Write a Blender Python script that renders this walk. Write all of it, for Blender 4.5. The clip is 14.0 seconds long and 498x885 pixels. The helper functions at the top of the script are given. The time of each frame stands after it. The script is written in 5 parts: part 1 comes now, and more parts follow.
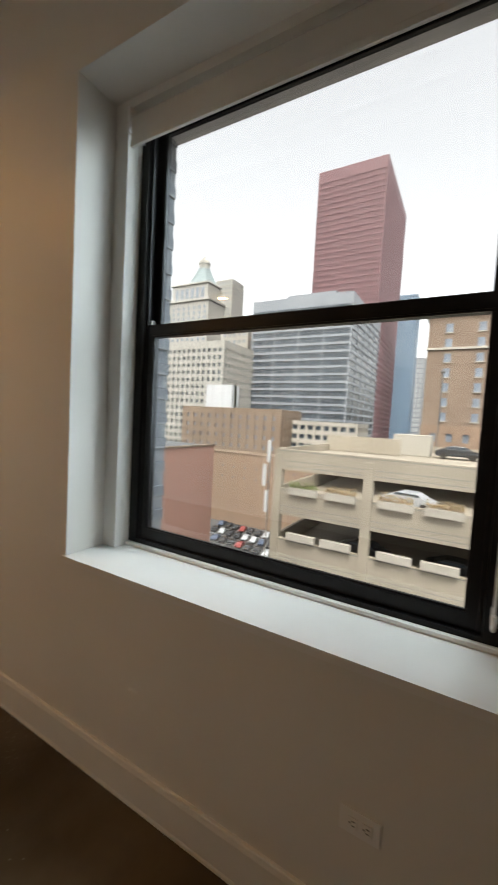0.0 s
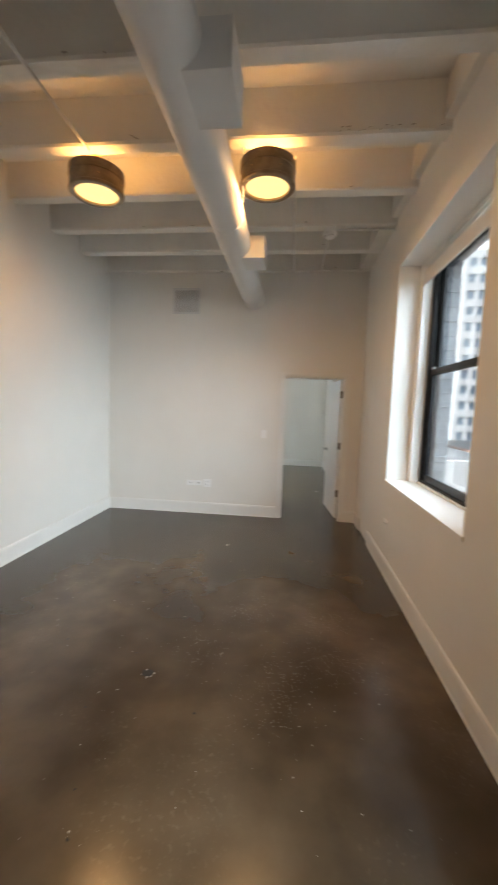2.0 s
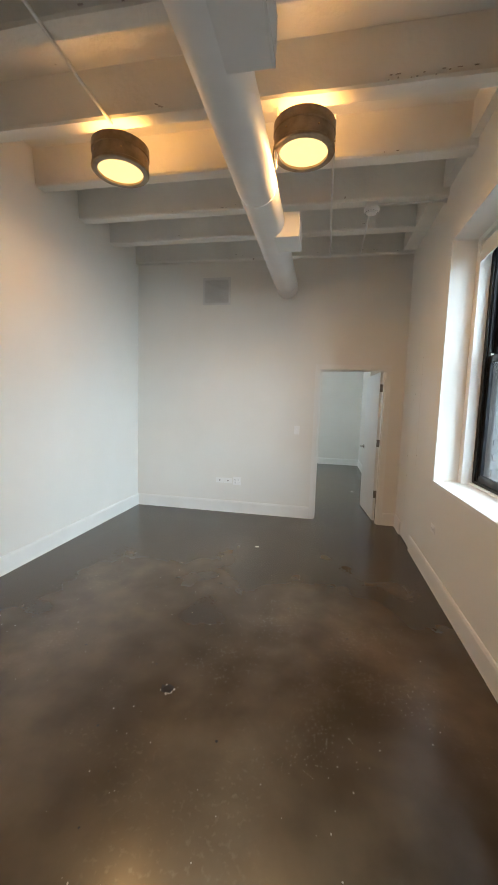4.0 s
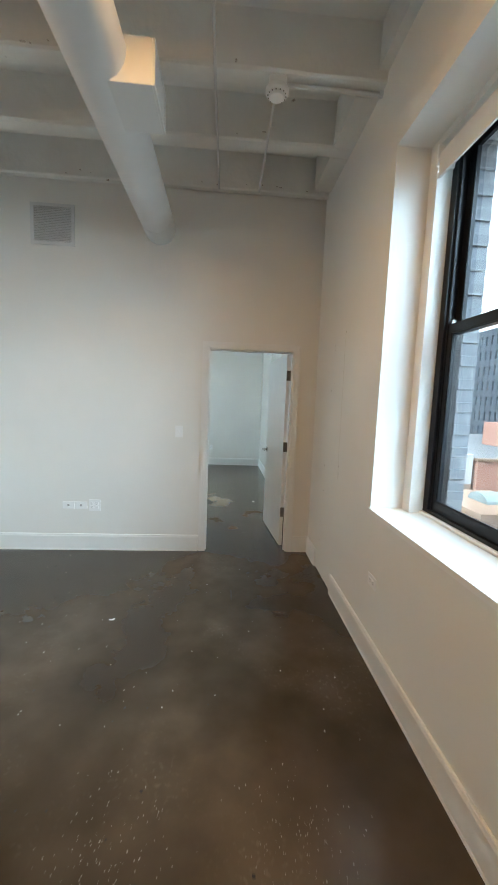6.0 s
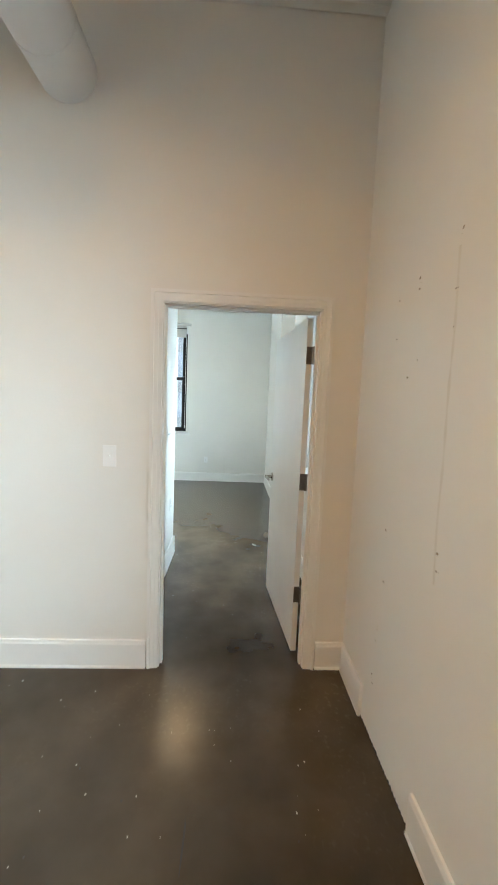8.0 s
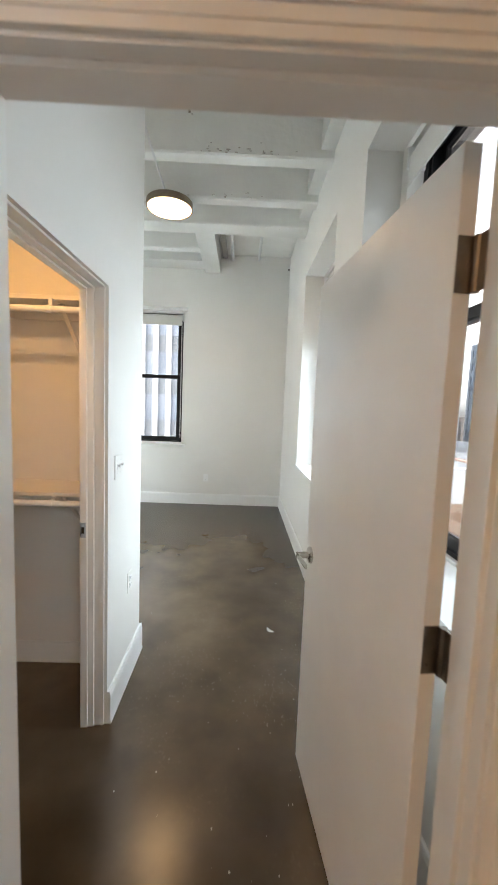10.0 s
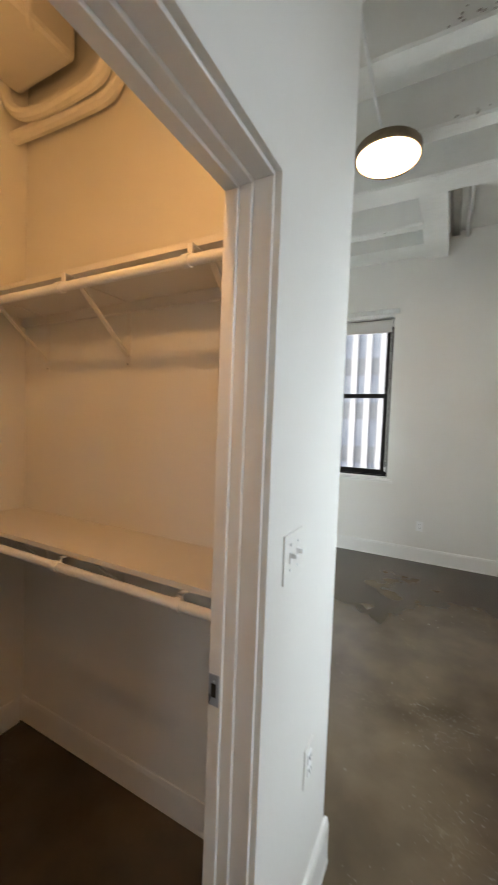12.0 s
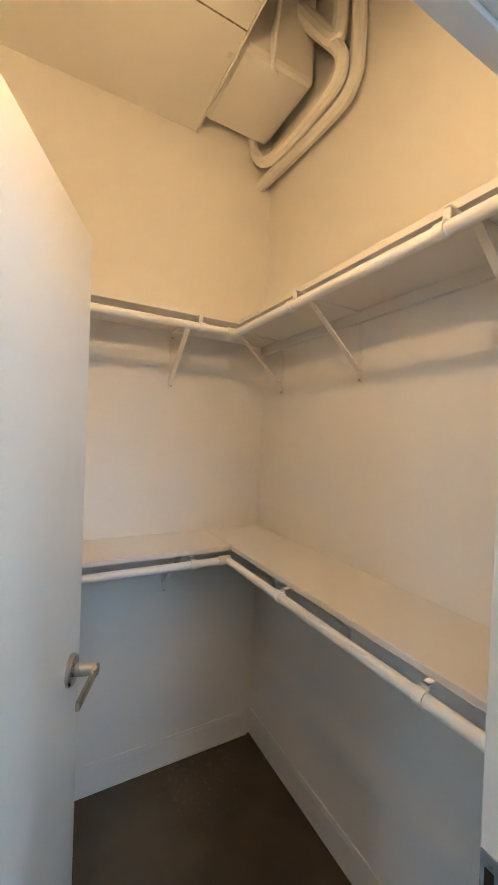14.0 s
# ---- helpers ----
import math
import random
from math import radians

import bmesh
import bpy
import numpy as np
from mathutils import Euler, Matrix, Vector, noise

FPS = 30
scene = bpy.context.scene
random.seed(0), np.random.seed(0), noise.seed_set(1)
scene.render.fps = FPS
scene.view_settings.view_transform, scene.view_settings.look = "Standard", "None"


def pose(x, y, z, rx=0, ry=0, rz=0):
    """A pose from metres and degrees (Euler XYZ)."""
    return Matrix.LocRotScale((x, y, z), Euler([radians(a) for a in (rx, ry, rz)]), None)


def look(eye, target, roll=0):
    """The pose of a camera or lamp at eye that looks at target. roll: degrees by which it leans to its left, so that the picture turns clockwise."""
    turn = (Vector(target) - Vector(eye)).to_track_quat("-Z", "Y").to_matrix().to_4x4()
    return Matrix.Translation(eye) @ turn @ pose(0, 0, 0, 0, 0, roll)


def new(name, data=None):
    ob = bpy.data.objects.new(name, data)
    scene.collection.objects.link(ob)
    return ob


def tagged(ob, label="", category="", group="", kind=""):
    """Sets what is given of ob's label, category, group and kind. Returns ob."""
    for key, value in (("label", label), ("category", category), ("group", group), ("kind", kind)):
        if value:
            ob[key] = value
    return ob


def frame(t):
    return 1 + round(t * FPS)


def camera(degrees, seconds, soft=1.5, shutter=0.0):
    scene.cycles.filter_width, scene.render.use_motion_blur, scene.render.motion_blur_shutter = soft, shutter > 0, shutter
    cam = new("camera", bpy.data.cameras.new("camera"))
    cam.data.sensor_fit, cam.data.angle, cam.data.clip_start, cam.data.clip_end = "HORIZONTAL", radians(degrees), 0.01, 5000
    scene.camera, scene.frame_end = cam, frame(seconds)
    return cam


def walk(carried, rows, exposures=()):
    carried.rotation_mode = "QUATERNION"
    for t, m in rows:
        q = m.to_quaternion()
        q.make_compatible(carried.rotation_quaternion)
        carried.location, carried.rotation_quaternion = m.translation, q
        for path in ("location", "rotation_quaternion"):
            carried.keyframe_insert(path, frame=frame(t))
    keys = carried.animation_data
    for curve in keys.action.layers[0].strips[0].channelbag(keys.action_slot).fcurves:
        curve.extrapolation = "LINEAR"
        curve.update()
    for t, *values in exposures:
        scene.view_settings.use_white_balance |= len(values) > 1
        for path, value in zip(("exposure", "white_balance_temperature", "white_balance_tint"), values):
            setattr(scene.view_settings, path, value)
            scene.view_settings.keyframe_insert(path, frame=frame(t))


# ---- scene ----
cam = camera(66.7, 14.0, soft=1.5, shutter=0.3)
PATH = [
    (0, (0.021, -5.487, 1.582), (1.756, -4.5, 1.456), 3.2),
    (0.5, (0.078, -5.465, 1.577), (1.457, -4.023, 1.437), 3.1),
    (1, (0.09, -5.458, 1.58), (0.994, -3.681, 1.423), 3.1),
    (1.5, (0.094, -5.454, 1.603), (0.456, -3.495, 1.423), 2.1),
    (2, (0.092, -5.445, 1.598), (-0.117, -3.464, 1.413), 1.9),
    (2.2, (0.082, -5.428, 1.585), (-0.337, -3.481, 1.4), 1.9),
    (4.3, (0.066, -5.066, 1.546), (-0.282, -3.107, 1.343), 1.8),
    (4.5, (0.071, -4.954, 1.563), (-0.066, -2.97, 1.353), 2.0),
    (5, (0.108, -4.594, 1.572), (0.252, -2.611, 1.358), 2.2),
    (5.5, (0.13, -4.189, 1.543), (0.285, -2.206, 1.334), 2.2),
    (6, (0.156, -3.772, 1.543), (0.299, -1.788, 1.327), 2.2),
    (6.5, (0.242, -3.318, 1.55), (0.375, -1.333, 1.338), 2.2),
    (7, (0.302, -2.905, 1.523), (0.416, -0.919, 1.32), 2.2),
    (7.5, (0.356, -2.464, 1.518), (0.457, -0.477, 1.314), 2.3),
    (8, (0.385, -2.062, 1.528), (0.479, -0.075, 1.327), 2.3),
    (8.2, (0.381, -1.902, 1.524), (0.473, 0.086, 1.324), 2.2),
    (10.3, (0.424, -0.372, 1.55), (0.443, 1.62, 1.369), 2.3),
    (10.5, (0.415, -0.246, 1.547), (0.392, 1.746, 1.372), 2.3),
    (11, (0.34, 0.026, 1.531), (0.128, 2.008, 1.365), 2.2),
    (11.5, (0.234, 0.245, 1.531), (-0.196, 2.193, 1.387), 2.2),
    (12, (0.146, 0.431, 1.542), (-0.785, 2.199, 1.448), 2.1),
    (12.5, (0.084, 0.514, 1.543), (-1.231, 2.019, 1.486), 2.4),
    (13, (0.045, 0.534, 1.554), (-1.622, 1.639, 1.504), 2.2),
    (13.5, (0.024, 0.578, 1.549), (-1.745, 1.509, 1.512), 2.1),
    (14, (-0.002, 0.566, 1.547), (-1.757, 1.526, 1.519), 2.2),
]
walk(cam, [(t, look(eye, target, roll)) for t, eye, target, roll in PATH],
     exposures=[(0.0, 2.75, 7500, 10), (0.6, 2.9, 7800, 10), (1.2, 3.25, 8200, 10), (1.6, 3.45, 7400, 10), (2.2, 3.5, 6800, 8), (4.3, 3.55, 6400, 4), (5.0, 3.55, 5800, 0),
                (6.0, 3.65, 6000, 0), (7.5, 4.1, 6400, 1), (8.2, 4.1, 6400, 2), (10.3, 3.85, 7150, 13), (11.5, 3.5, 7150, 13), (12.3, 3.4, 7600, 16), (13.0, 3.75, 7900, 19), (13.5, 3.95, 6500, 8), (14.0, 4.0, 5400, 2)])

# ---------------------------------------------------------------- light
world = bpy.data.worlds.new("overcast_sky")
scene.world = world
world.use_nodes = True
wn, wl = world.node_tree.nodes, world.node_tree.links
sky = wn.new("ShaderNodeTexSky")
sky.sky_type, sky.sun_disc = "NISHITA", False
sky.sun_elevation, sky.sun_rotation = radians(55), radians(250)
sky.air_density, sky.dust_density, sky.ozone_density = 1.0, 4.0, 1.0
soften = wn.new("ShaderNodeHueSaturation")
soften.inputs["Saturation"].default_value = 0.22
wl.new(sky.outputs[0], soften.inputs["Color"])
wl.new(soften.outputs[0], wn["Background"].inputs["Color"])
wn["Background"].inputs["Strength"].default_value = 0.10

sun = new("sun", bpy.data.lights.new("sun", "SUN"))
sun.data.energy, sun.data.angle, sun.data.color = 0.6, radians(20), (1.0, 0.97, 0.92)
sun.matrix_world = look((0, 0, 60), (33, 12, 0))


def skylight(name, x, y, z, turn, tilt, width, height, watts, spread):
    """The sky's light in a window's opening."""
    ob = new(name, bpy.data.lights.new(name, "AREA"))
    ob.data.shape, ob.data.size, ob.data.size_y = "RECTANGLE", width, height
    ob.data.energy, ob.data.color, ob.data.spread = watts, (0.67, 0.85, 1.0), radians(spread)
    ob.matrix_world = pose(x, y, z, 90 - tilt, 0, turn)


# an area lamp shines along its own -z: turn 90 faces -x
skylight("skylight_window_1", 1.88, -4.47, 2.10, 90 - 36, 22, 0.80, 1.7, 1.3, 80)
skylight("skylight_window_2", 1.92, -2.38, 2.10, 90 - 30, 24, 1.40, 1.8, 3.4, 82)
skylight("skylight_window_3", 1.92, 0.98, 2.10, 90, 28, 1.10, 1.8, 1.1, 100)
skylight("skylight_window_4", 1.80, 3.01, 1.62, 90, 14, 1.10, 1.20, 4.9, 104)
skylight("skylight_window_5", -1.40, 6.02, 1.98, 180 - 40, 12, 0.40, 1.7, 3.2, 70)
skylight("skylight_window_1_high", 1.72, -4.84, 2.75, 90, 70, 1.40, 0.30, 0.7, 56)

WARM = (1.0, 0.55, 0.22)
NEUTRAL = (1.0, 0.66, 0.36)


# ---------------------------------------------------------------- materials
def nodes_of(name):
    m = bpy.data.materials.new(name)
    m.use_nodes = True
    return m, m.node_tree.nodes, m.node_tree.links, m.node_tree.nodes["Principled BSDF"]


def painted(name, a, b, rough=0.5, scale=3.0, grain=60.0, bump=0.08, metal=0.0, spread=0.1, speck=None, coat=0.0):
    """Colour a to b in soft patches, fine grain in the relief, a little spread in the gloss; speck: (colour, scale, threshold)."""
    m, n, l, p = nodes_of(name)
    co = n.new("ShaderNodeTexCoord")
    big, fine = n.new("ShaderNodeTexNoise"), n.new("ShaderNodeTexNoise")
    big.inputs["Scale"].default_value, big.inputs["Detail"].default_value = scale, 6.0
    fine.inputs["Scale"].default_value, fine.inputs["Detail"].default_value = grain, 4.0
    l.new(co.outputs["Object"], big.inputs["Vector"])
    l.new(co.outputs["Object"], fine.inputs["Vector"])
    ramp = n.new("ShaderNodeValToRGB")
    ramp.color_ramp.elements[0].position, ramp.color_ramp.elements[1].position = 0.3, 0.7
    ramp.color_ramp.elements[0].color, ramp.color_ramp.elements[1].color = (*a, 1), (*b, 1)
    l.new(big.outputs["Fac"], ramp.inputs["Fac"])
    colour = ramp.outputs["Color"]
    if speck:
        sp = n.new("ShaderNodeTexNoise")
        sp.inputs["Scale"].default_value, sp.inputs["Detail"].default_value = speck[1], 8.0
        l.new(co.outputs["Object"], sp.inputs["Vector"])
        cut = n.new("ShaderNodeMapRange")
        cut.inputs["From Min"].default_value, cut.inputs["From Max"].default_value = speck[2], speck[2] + 0.04
        l.new(sp.outputs["Fac"], cut.inputs["Value"])
        mix = n.new("ShaderNodeMix")
        mix.data_type = "RGBA"
        l.new(cut.outputs["Result"], mix.inputs["Factor"])
        l.new(colour, mix.inputs["A"])
        mix.inputs["B"].default_value = (*speck[0], 1)
        colour = mix.outputs["Result"]
    l.new(colour, p.inputs["Base Color"])
    gloss = n.new("ShaderNodeMapRange")
    gloss.inputs["To Min"].default_value, gloss.inputs["To Max"].default_value = max(rough - spread, 0.02), rough + spread
    l.new(big.outputs["Fac"], gloss.inputs["Value"])
    l.new(gloss.outputs["Result"], p.inputs["Roughness"])
    bp = n.new("ShaderNodeBump")
    bp.inputs["Strength"].default_value, bp.inputs["Distance"].default_value = bump, 0.01
    l.new(fine.outputs["Fac"], bp.inputs["Height"])
    l.new(bp.outputs["Normal"], p.inputs["Normal"])
    p.inputs["Metallic"].default_value = metal
    p.inputs["Coat Weight"].default_value = coat
    return m


def glowing(name, colour, strength):
    m, n, l, p = nodes_of(name)
    p.inputs["Base Color"].default_value = (0.04, 0.03, 0.02, 1)
    p.inputs["Roughness"].default_value, p.inputs["Specular IOR Level"].default_value = 0.8, 0.1
    p.inputs["Emission Color"].default_value = (*colour, 1)
    p.inputs["Emission Strength"].default_value = strength
    return m


def clear(name, tint=(1, 1, 1), rough=0.0, ior=1.45):
    m, n, l, p = nodes_of(name)
    p.inputs["Base Color"].default_value = (*tint, 1)
    p.inputs["Transmission Weight"].default_value = 1.0
    p.inputs["Roughness"].default_value, p.inputs["IOR"].default_value = rough, ior
    return m


def polished_concrete(name):
    """Dark brown sealed slab: broad clouds, mottling, pale scuffs and aggregate, glossy sealer with dull patches."""
    m, n, l, p = nodes_of(name)
    co = n.new("ShaderNodeTexCoord")
    cloud, mott, scuff = [n.new("ShaderNodeTexNoise") for _ in range(3)]
    for node, scale, detail in ((cloud, 0.8, 3.0), (mott, 4.5, 5.0), (scuff, 1.4, 2.0)):
        node.inputs["Scale"].default_value, node.inputs["Detail"].default_value = scale, detail
        l.new(co.outputs["Object"], node.inputs["Vector"])
    ramp = n.new("ShaderNodeValToRGB")
    for e, (pos, c) in zip(ramp.color_ramp.elements, ((0.30, (0.030, 0.019, 0.010)), (0.72, (0.135, 0.101, 0.066)))):
        e.position, e.color = pos, (*c, 1)
    l.new(cloud.outputs["Fac"], ramp.inputs["Fac"])
    ramp2 = n.new("ShaderNodeValToRGB")
    for e, (pos, c) in zip(ramp2.color_ramp.elements, ((0.34, (0.85, 0.84, 0.82)), (0.66, (1.16, 1.16, 1.15)))):
        e.position, e.color = pos, (*c, 1)
    l.new(mott.outputs["Fac"], ramp2.inputs["Fac"])
    mul = n.new("ShaderNodeMix")
    mul.data_type, mul.blend_type = "RGBA", "MULTIPLY"
    mul.inputs["Factor"].default_value = 1.0
    l.new(ramp.outputs["Color"], mul.inputs["A"])
    l.new(ramp2.outputs["Color"], mul.inputs["B"])
    pale = n.new("ShaderNodeMapRange")
    pale.inputs["From Min"].default_value, pale.inputs["From Max"].default_value = 0.52, 0.78
    pale.inputs["To Max"].default_value = 0.15
    l.new(scuff.outputs["Fac"], pale.inputs["Value"])
    mix = n.new("ShaderNodeMix")
    mix.data_type = "RGBA"
    l.new(pale.outputs["Result"], mix.inputs["Factor"])
    l.new(mul.outputs["Result"], mix.inputs["A"])
    mix.inputs["B"].default_value = (0.21, 0.165, 0.105, 1)
    # fine pale aggregate showing through the scuffed areas
    fleck = n.new("ShaderNodeTexNoise")
    fleck.inputs["Scale"].default_value, fleck.inputs["Detail"].default_value = 42.0, 6.0
    l.new(co.outputs["Object"], fleck.inputs["Vector"])
    cut = n.new("ShaderNodeMapRange")
    cut.inputs["From Min"].default_value, cut.inputs["From Max"].default_value = 0.56, 0.70
    l.new(fleck.outputs["Fac"], cut.inputs["Value"])
    where = n.new("ShaderNodeMath")
    where.operation = "MULTIPLY"
    l.new(cut.outputs["Result"], where.inputs[0])
    l.new(pale.outputs["Result"], where.inputs[1])
    show = n.new("ShaderNodeMix")
    show.data_type = "RGBA"
    l.new(where.outputs["Value"], show.inputs["Factor"])
    l.new(mix.outputs["Result"], show.inputs["A"])
    show.inputs["B"].default_value = (0.50, 0.43, 0.32, 1)
    # sealer worn paler mid-room, shade towards walls and closet painted in, ragged by the scuffs
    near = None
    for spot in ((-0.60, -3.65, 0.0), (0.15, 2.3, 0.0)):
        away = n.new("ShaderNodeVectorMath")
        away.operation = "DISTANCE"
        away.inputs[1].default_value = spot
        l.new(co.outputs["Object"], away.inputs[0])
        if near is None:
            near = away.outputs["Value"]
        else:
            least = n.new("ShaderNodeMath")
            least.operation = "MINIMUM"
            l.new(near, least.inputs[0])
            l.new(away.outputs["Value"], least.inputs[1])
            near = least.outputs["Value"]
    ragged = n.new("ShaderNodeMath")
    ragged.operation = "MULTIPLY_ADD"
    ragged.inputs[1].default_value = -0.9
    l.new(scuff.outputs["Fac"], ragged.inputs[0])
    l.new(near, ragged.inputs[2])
    # 1.6 at the worn middles, 0.6 as painted shade towards the edges
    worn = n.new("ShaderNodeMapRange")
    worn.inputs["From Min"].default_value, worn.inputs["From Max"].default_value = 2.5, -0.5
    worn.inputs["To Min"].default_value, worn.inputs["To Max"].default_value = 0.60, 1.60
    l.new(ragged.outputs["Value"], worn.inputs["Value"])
    wear_and_shade = n.new("ShaderNodeVectorMath")
    wear_and_shade.operation = "SCALE"
    l.new(show.outputs["Result"], wear_and_shade.inputs["Vector"])
    l.new(worn.outputs["Result"], wear_and_shade.inputs["Scale"])
    l.new(wear_and_shade.outputs["Vector"], p.inputs["Base Color"])
    gloss = n.new("ShaderNodeMapRange")
    gloss.inputs["From Min"].default_value, gloss.inputs["From Max"].default_value = 0.35, 0.75
    gloss.inputs["To Min"].default_value, gloss.inputs["To Max"].default_value = 0.215, 0.225
    l.new(cloud.outputs["Fac"], gloss.inputs["Value"])
    l.new(gloss.outputs["Result"], p.inputs["Roughness"])
    p.inputs["Specular IOR Level"].default_value = 0.55
    return m


def brickwork(name, a, b, mortar):
    m, n, l, p = nodes_of(name)
    co = n.new("ShaderNodeTexCoord")
    br = n.new("ShaderNodeTexBrick")
    br.inputs["Color1"].default_value, br.inputs["Color2"].default_value, br.inputs["Mortar"].default_value = (*a, 1), (*b, 1), (*mortar, 1)
    br.inputs["Scale"].default_value, br.inputs["Mortar Size"].default_value = 1.0, 0.012
    br.inputs["Brick Width"].default_value, br.inputs["Row Height"].default_value = 0.4, 0.14
    mp = n.new("ShaderNodeMapping")
    mp.inputs["Rotation"].default_value = (radians(90), 0, 0)
    l.new(co.outputs["Object"], mp.inputs["Vector"])
    l.new(mp.outputs["Vector"], br.inputs["Vector"])
    l.new(br.outputs["Color"], p.inputs["Base Color"])
    p.inputs["Roughness"].default_value = 0.9
    return m


WALL = painted("wall_paint", (0.80, 0.785, 0.745), (0.84, 0.825, 0.785), 0.48, 1.3, 55.0, 0.05, spread=0.07)
TRIM = painted("trim_paint", (0.82, 0.815, 0.79), (0.86, 0.855, 0.83), 0.34, 4.0, 70.0, 0.03, spread=0.03)
CEIL = painted("painted_rough_concrete", (0.74, 0.73, 0.69), (0.83, 0.82, 0.78), 0.6, 2.5, 24.0, 0.45,
               speck=((0.22, 0.17, 0.12), 9.0, 0.735))
DUCT = painted("painted_duct", (0.68, 0.68, 0.67), (0.74, 0.74, 0.73), 0.55, 3.0, 20.0, 0.04)
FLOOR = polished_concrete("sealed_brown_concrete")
BLACK = painted("black_window_paint", (0.005, 0.005, 0.007), (0.010, 0.010, 0.012), 0.35, 9.0, 60.0, 0.01)
BLACK.node_tree.nodes["Principled BSDF"].inputs["Specular IOR Level"].default_value = 0.25
GLASS = clear("window_glass", (0.60, 0.64, 0.675))
NICKEL = painted("brushed_nickel", (0.42, 0.40, 0.37), (0.52, 0.50, 0.46), 0.28, 20.0, 150.0, 0.03, metal=1.0)
HINGE = painted("dark_nickel", (0.16, 0.14, 0.12), (0.26, 0.23, 0.20), 0.35, 20.0, 150.0, 0.03, metal=1.0)
BRONZE = painted("aged_bronze", (0.20, 0.15, 0.10), (0.33, 0.26, 0.19), 0.34, 14.0, 90.0, 0.06, metal=1.0)
BRASS = painted("polished_brass_neck", (0.75, 0.55, 0.30), (0.85, 0.66, 0.40), 0.2, 20.0, 90.0, 0.02, metal=1.0)
LAMP_WARM = glowing("warm_lamp_glass", (1.0, 0.60, 0.22), 0.19)
LAMP_UP = glowing("amber_uplight", (1.0, 0.47, 0.13), 1.35)
LAMP_BED = glowing("white_lamp_diffuser", NEUTRAL, 2.0)
LAMP_CLOSET = glowing("closet_lamp_glass", WARM, 33.0)
FABRIC = painted("roller_shade_fabric", (0.76, 0.74, 0.70), (0.80, 0.78, 0.74), 0.85, 5.0, 400.0, 0.1)
FABRIC.node_tree.nodes["Principled BSDF"].inputs["Transmission Weight"].default_value = 0.25
SHELF = painted("white_melamine", (0.78, 0.75, 0.70), (0.82, 0.79, 0.74), 0.42, 3.0, 50.0, 0.02)
PLASTIC = painted("white_plastic", (0.87, 0.87, 0.86), (0.90, 0.90, 0.89), 0.35, 10.0, 40.0, 0.01)
DARK = painted("dark_hole", (0.012, 0.010, 0.008), (0.03, 0.024, 0.018), 0.8, 30.0, 90.0, 0.3)
CHIP = painted("pale_plaster_chip", (0.38, 0.34, 0.28), (0.62, 0.59, 0.53), 0.8, 60.0, 90.0, 0.2)
SEAM = painted("yellowed_filler", (0.71, 0.68, 0.62), (0.77, 0.75, 0.70), 0.6, 9.0, 60.0, 0.2)
GRIT = painted("floor_grit", (0.30, 0.27, 0.22), (0.58, 0.54, 0.47), 0.8, 60.0, 90.0, 0.2)
PEEL = painted("weathered_bare_patch", (0.34, 0.31, 0.27), (0.54, 0.51, 0.46), 0.8, 40.0, 90.0, 0.2)
VENTBACK = painted("shaded_duct_mouth", (0.40, 0.39, 0.37), (0.46, 0.45, 0.43), 0.7, 6.0, 60.0, 0.1)
STAIN = painted("brown_chipped_spot", (0.14, 0.10, 0.065), (0.42, 0.36, 0.28), 0.8, 60.0, 90.0, 0.2)
SCREW = painted("steel_screw", (0.35, 0.34, 0.32), (0.5, 0.48, 0.45), 0.35, 60.0, 90.0, 0.05, metal=1.0)
METALBLUE = painted("worn_strike_plate", (0.38, 0.42, 0.48), (0.5, 0.54, 0.6), 0.3, 40.0, 90.0, 0.05, metal=1.0)
# lintel paled in colour to stand in for haze and reflection in the glass
LINTEL = painted("haze_pale_lintel", (0.50, 0.50, 0.50), (0.58, 0.58, 0.58), 0.8, 3.0, 30.0, 0.2)
# the pane's sky reflection and haze are put into the brick's colour
BRICK_OUT = brickwork("haze_grey_brick", (0.165, 0.172, 0.188), (0.215, 0.222, 0.238), (0.26, 0.265, 0.275))


# ---------------------------------------------------------------- mesh tools
def slab(bm, x0, x1, y0, y1, z0, z1):
    """A box between two corners."""
    vs = [bm.verts.new((x, y, z)) for z in (z0, z1) for y in (y0, y1) for x in (x0, x1)]
    for q in ((0, 2, 3, 1), (4, 5, 7, 6), (0, 1, 5, 4), (2, 6, 7, 3), (0, 4, 6, 2), (1, 3, 7, 5)):
        bm.faces.new([vs[i] for i in q])
    return vs


def soft(bm, width=0.003, segments=2):
    bmesh.ops.bevel(bm, geom=bm.edges[:], offset=width, segments=segments, profile=0.5, affect="EDGES")
    return bm


def box(x0, x1, y0, y1, z0, z1, bevel=0.0):
    bm = bmesh.new()
    slab(bm, x0, x1, y0, y1, z0, z1)
    return soft(bm, bevel) if bevel else bm


def rod(bm, a, b, r, sides=12, r2=None):
    """A round bar from a to b."""
    a, b = Vector(a), Vector(b)
    d = b - a
    m = Matrix.Translation((a + b) / 2) @ d.to_track_quat("Z", "Y").to_matrix().to_4x4()
    bmesh.ops.create_cone(bm, cap_ends=True, segments=sides, radius1=r, radius2=r if r2 is None else r2, depth=d.length, matrix=m)
    return bm


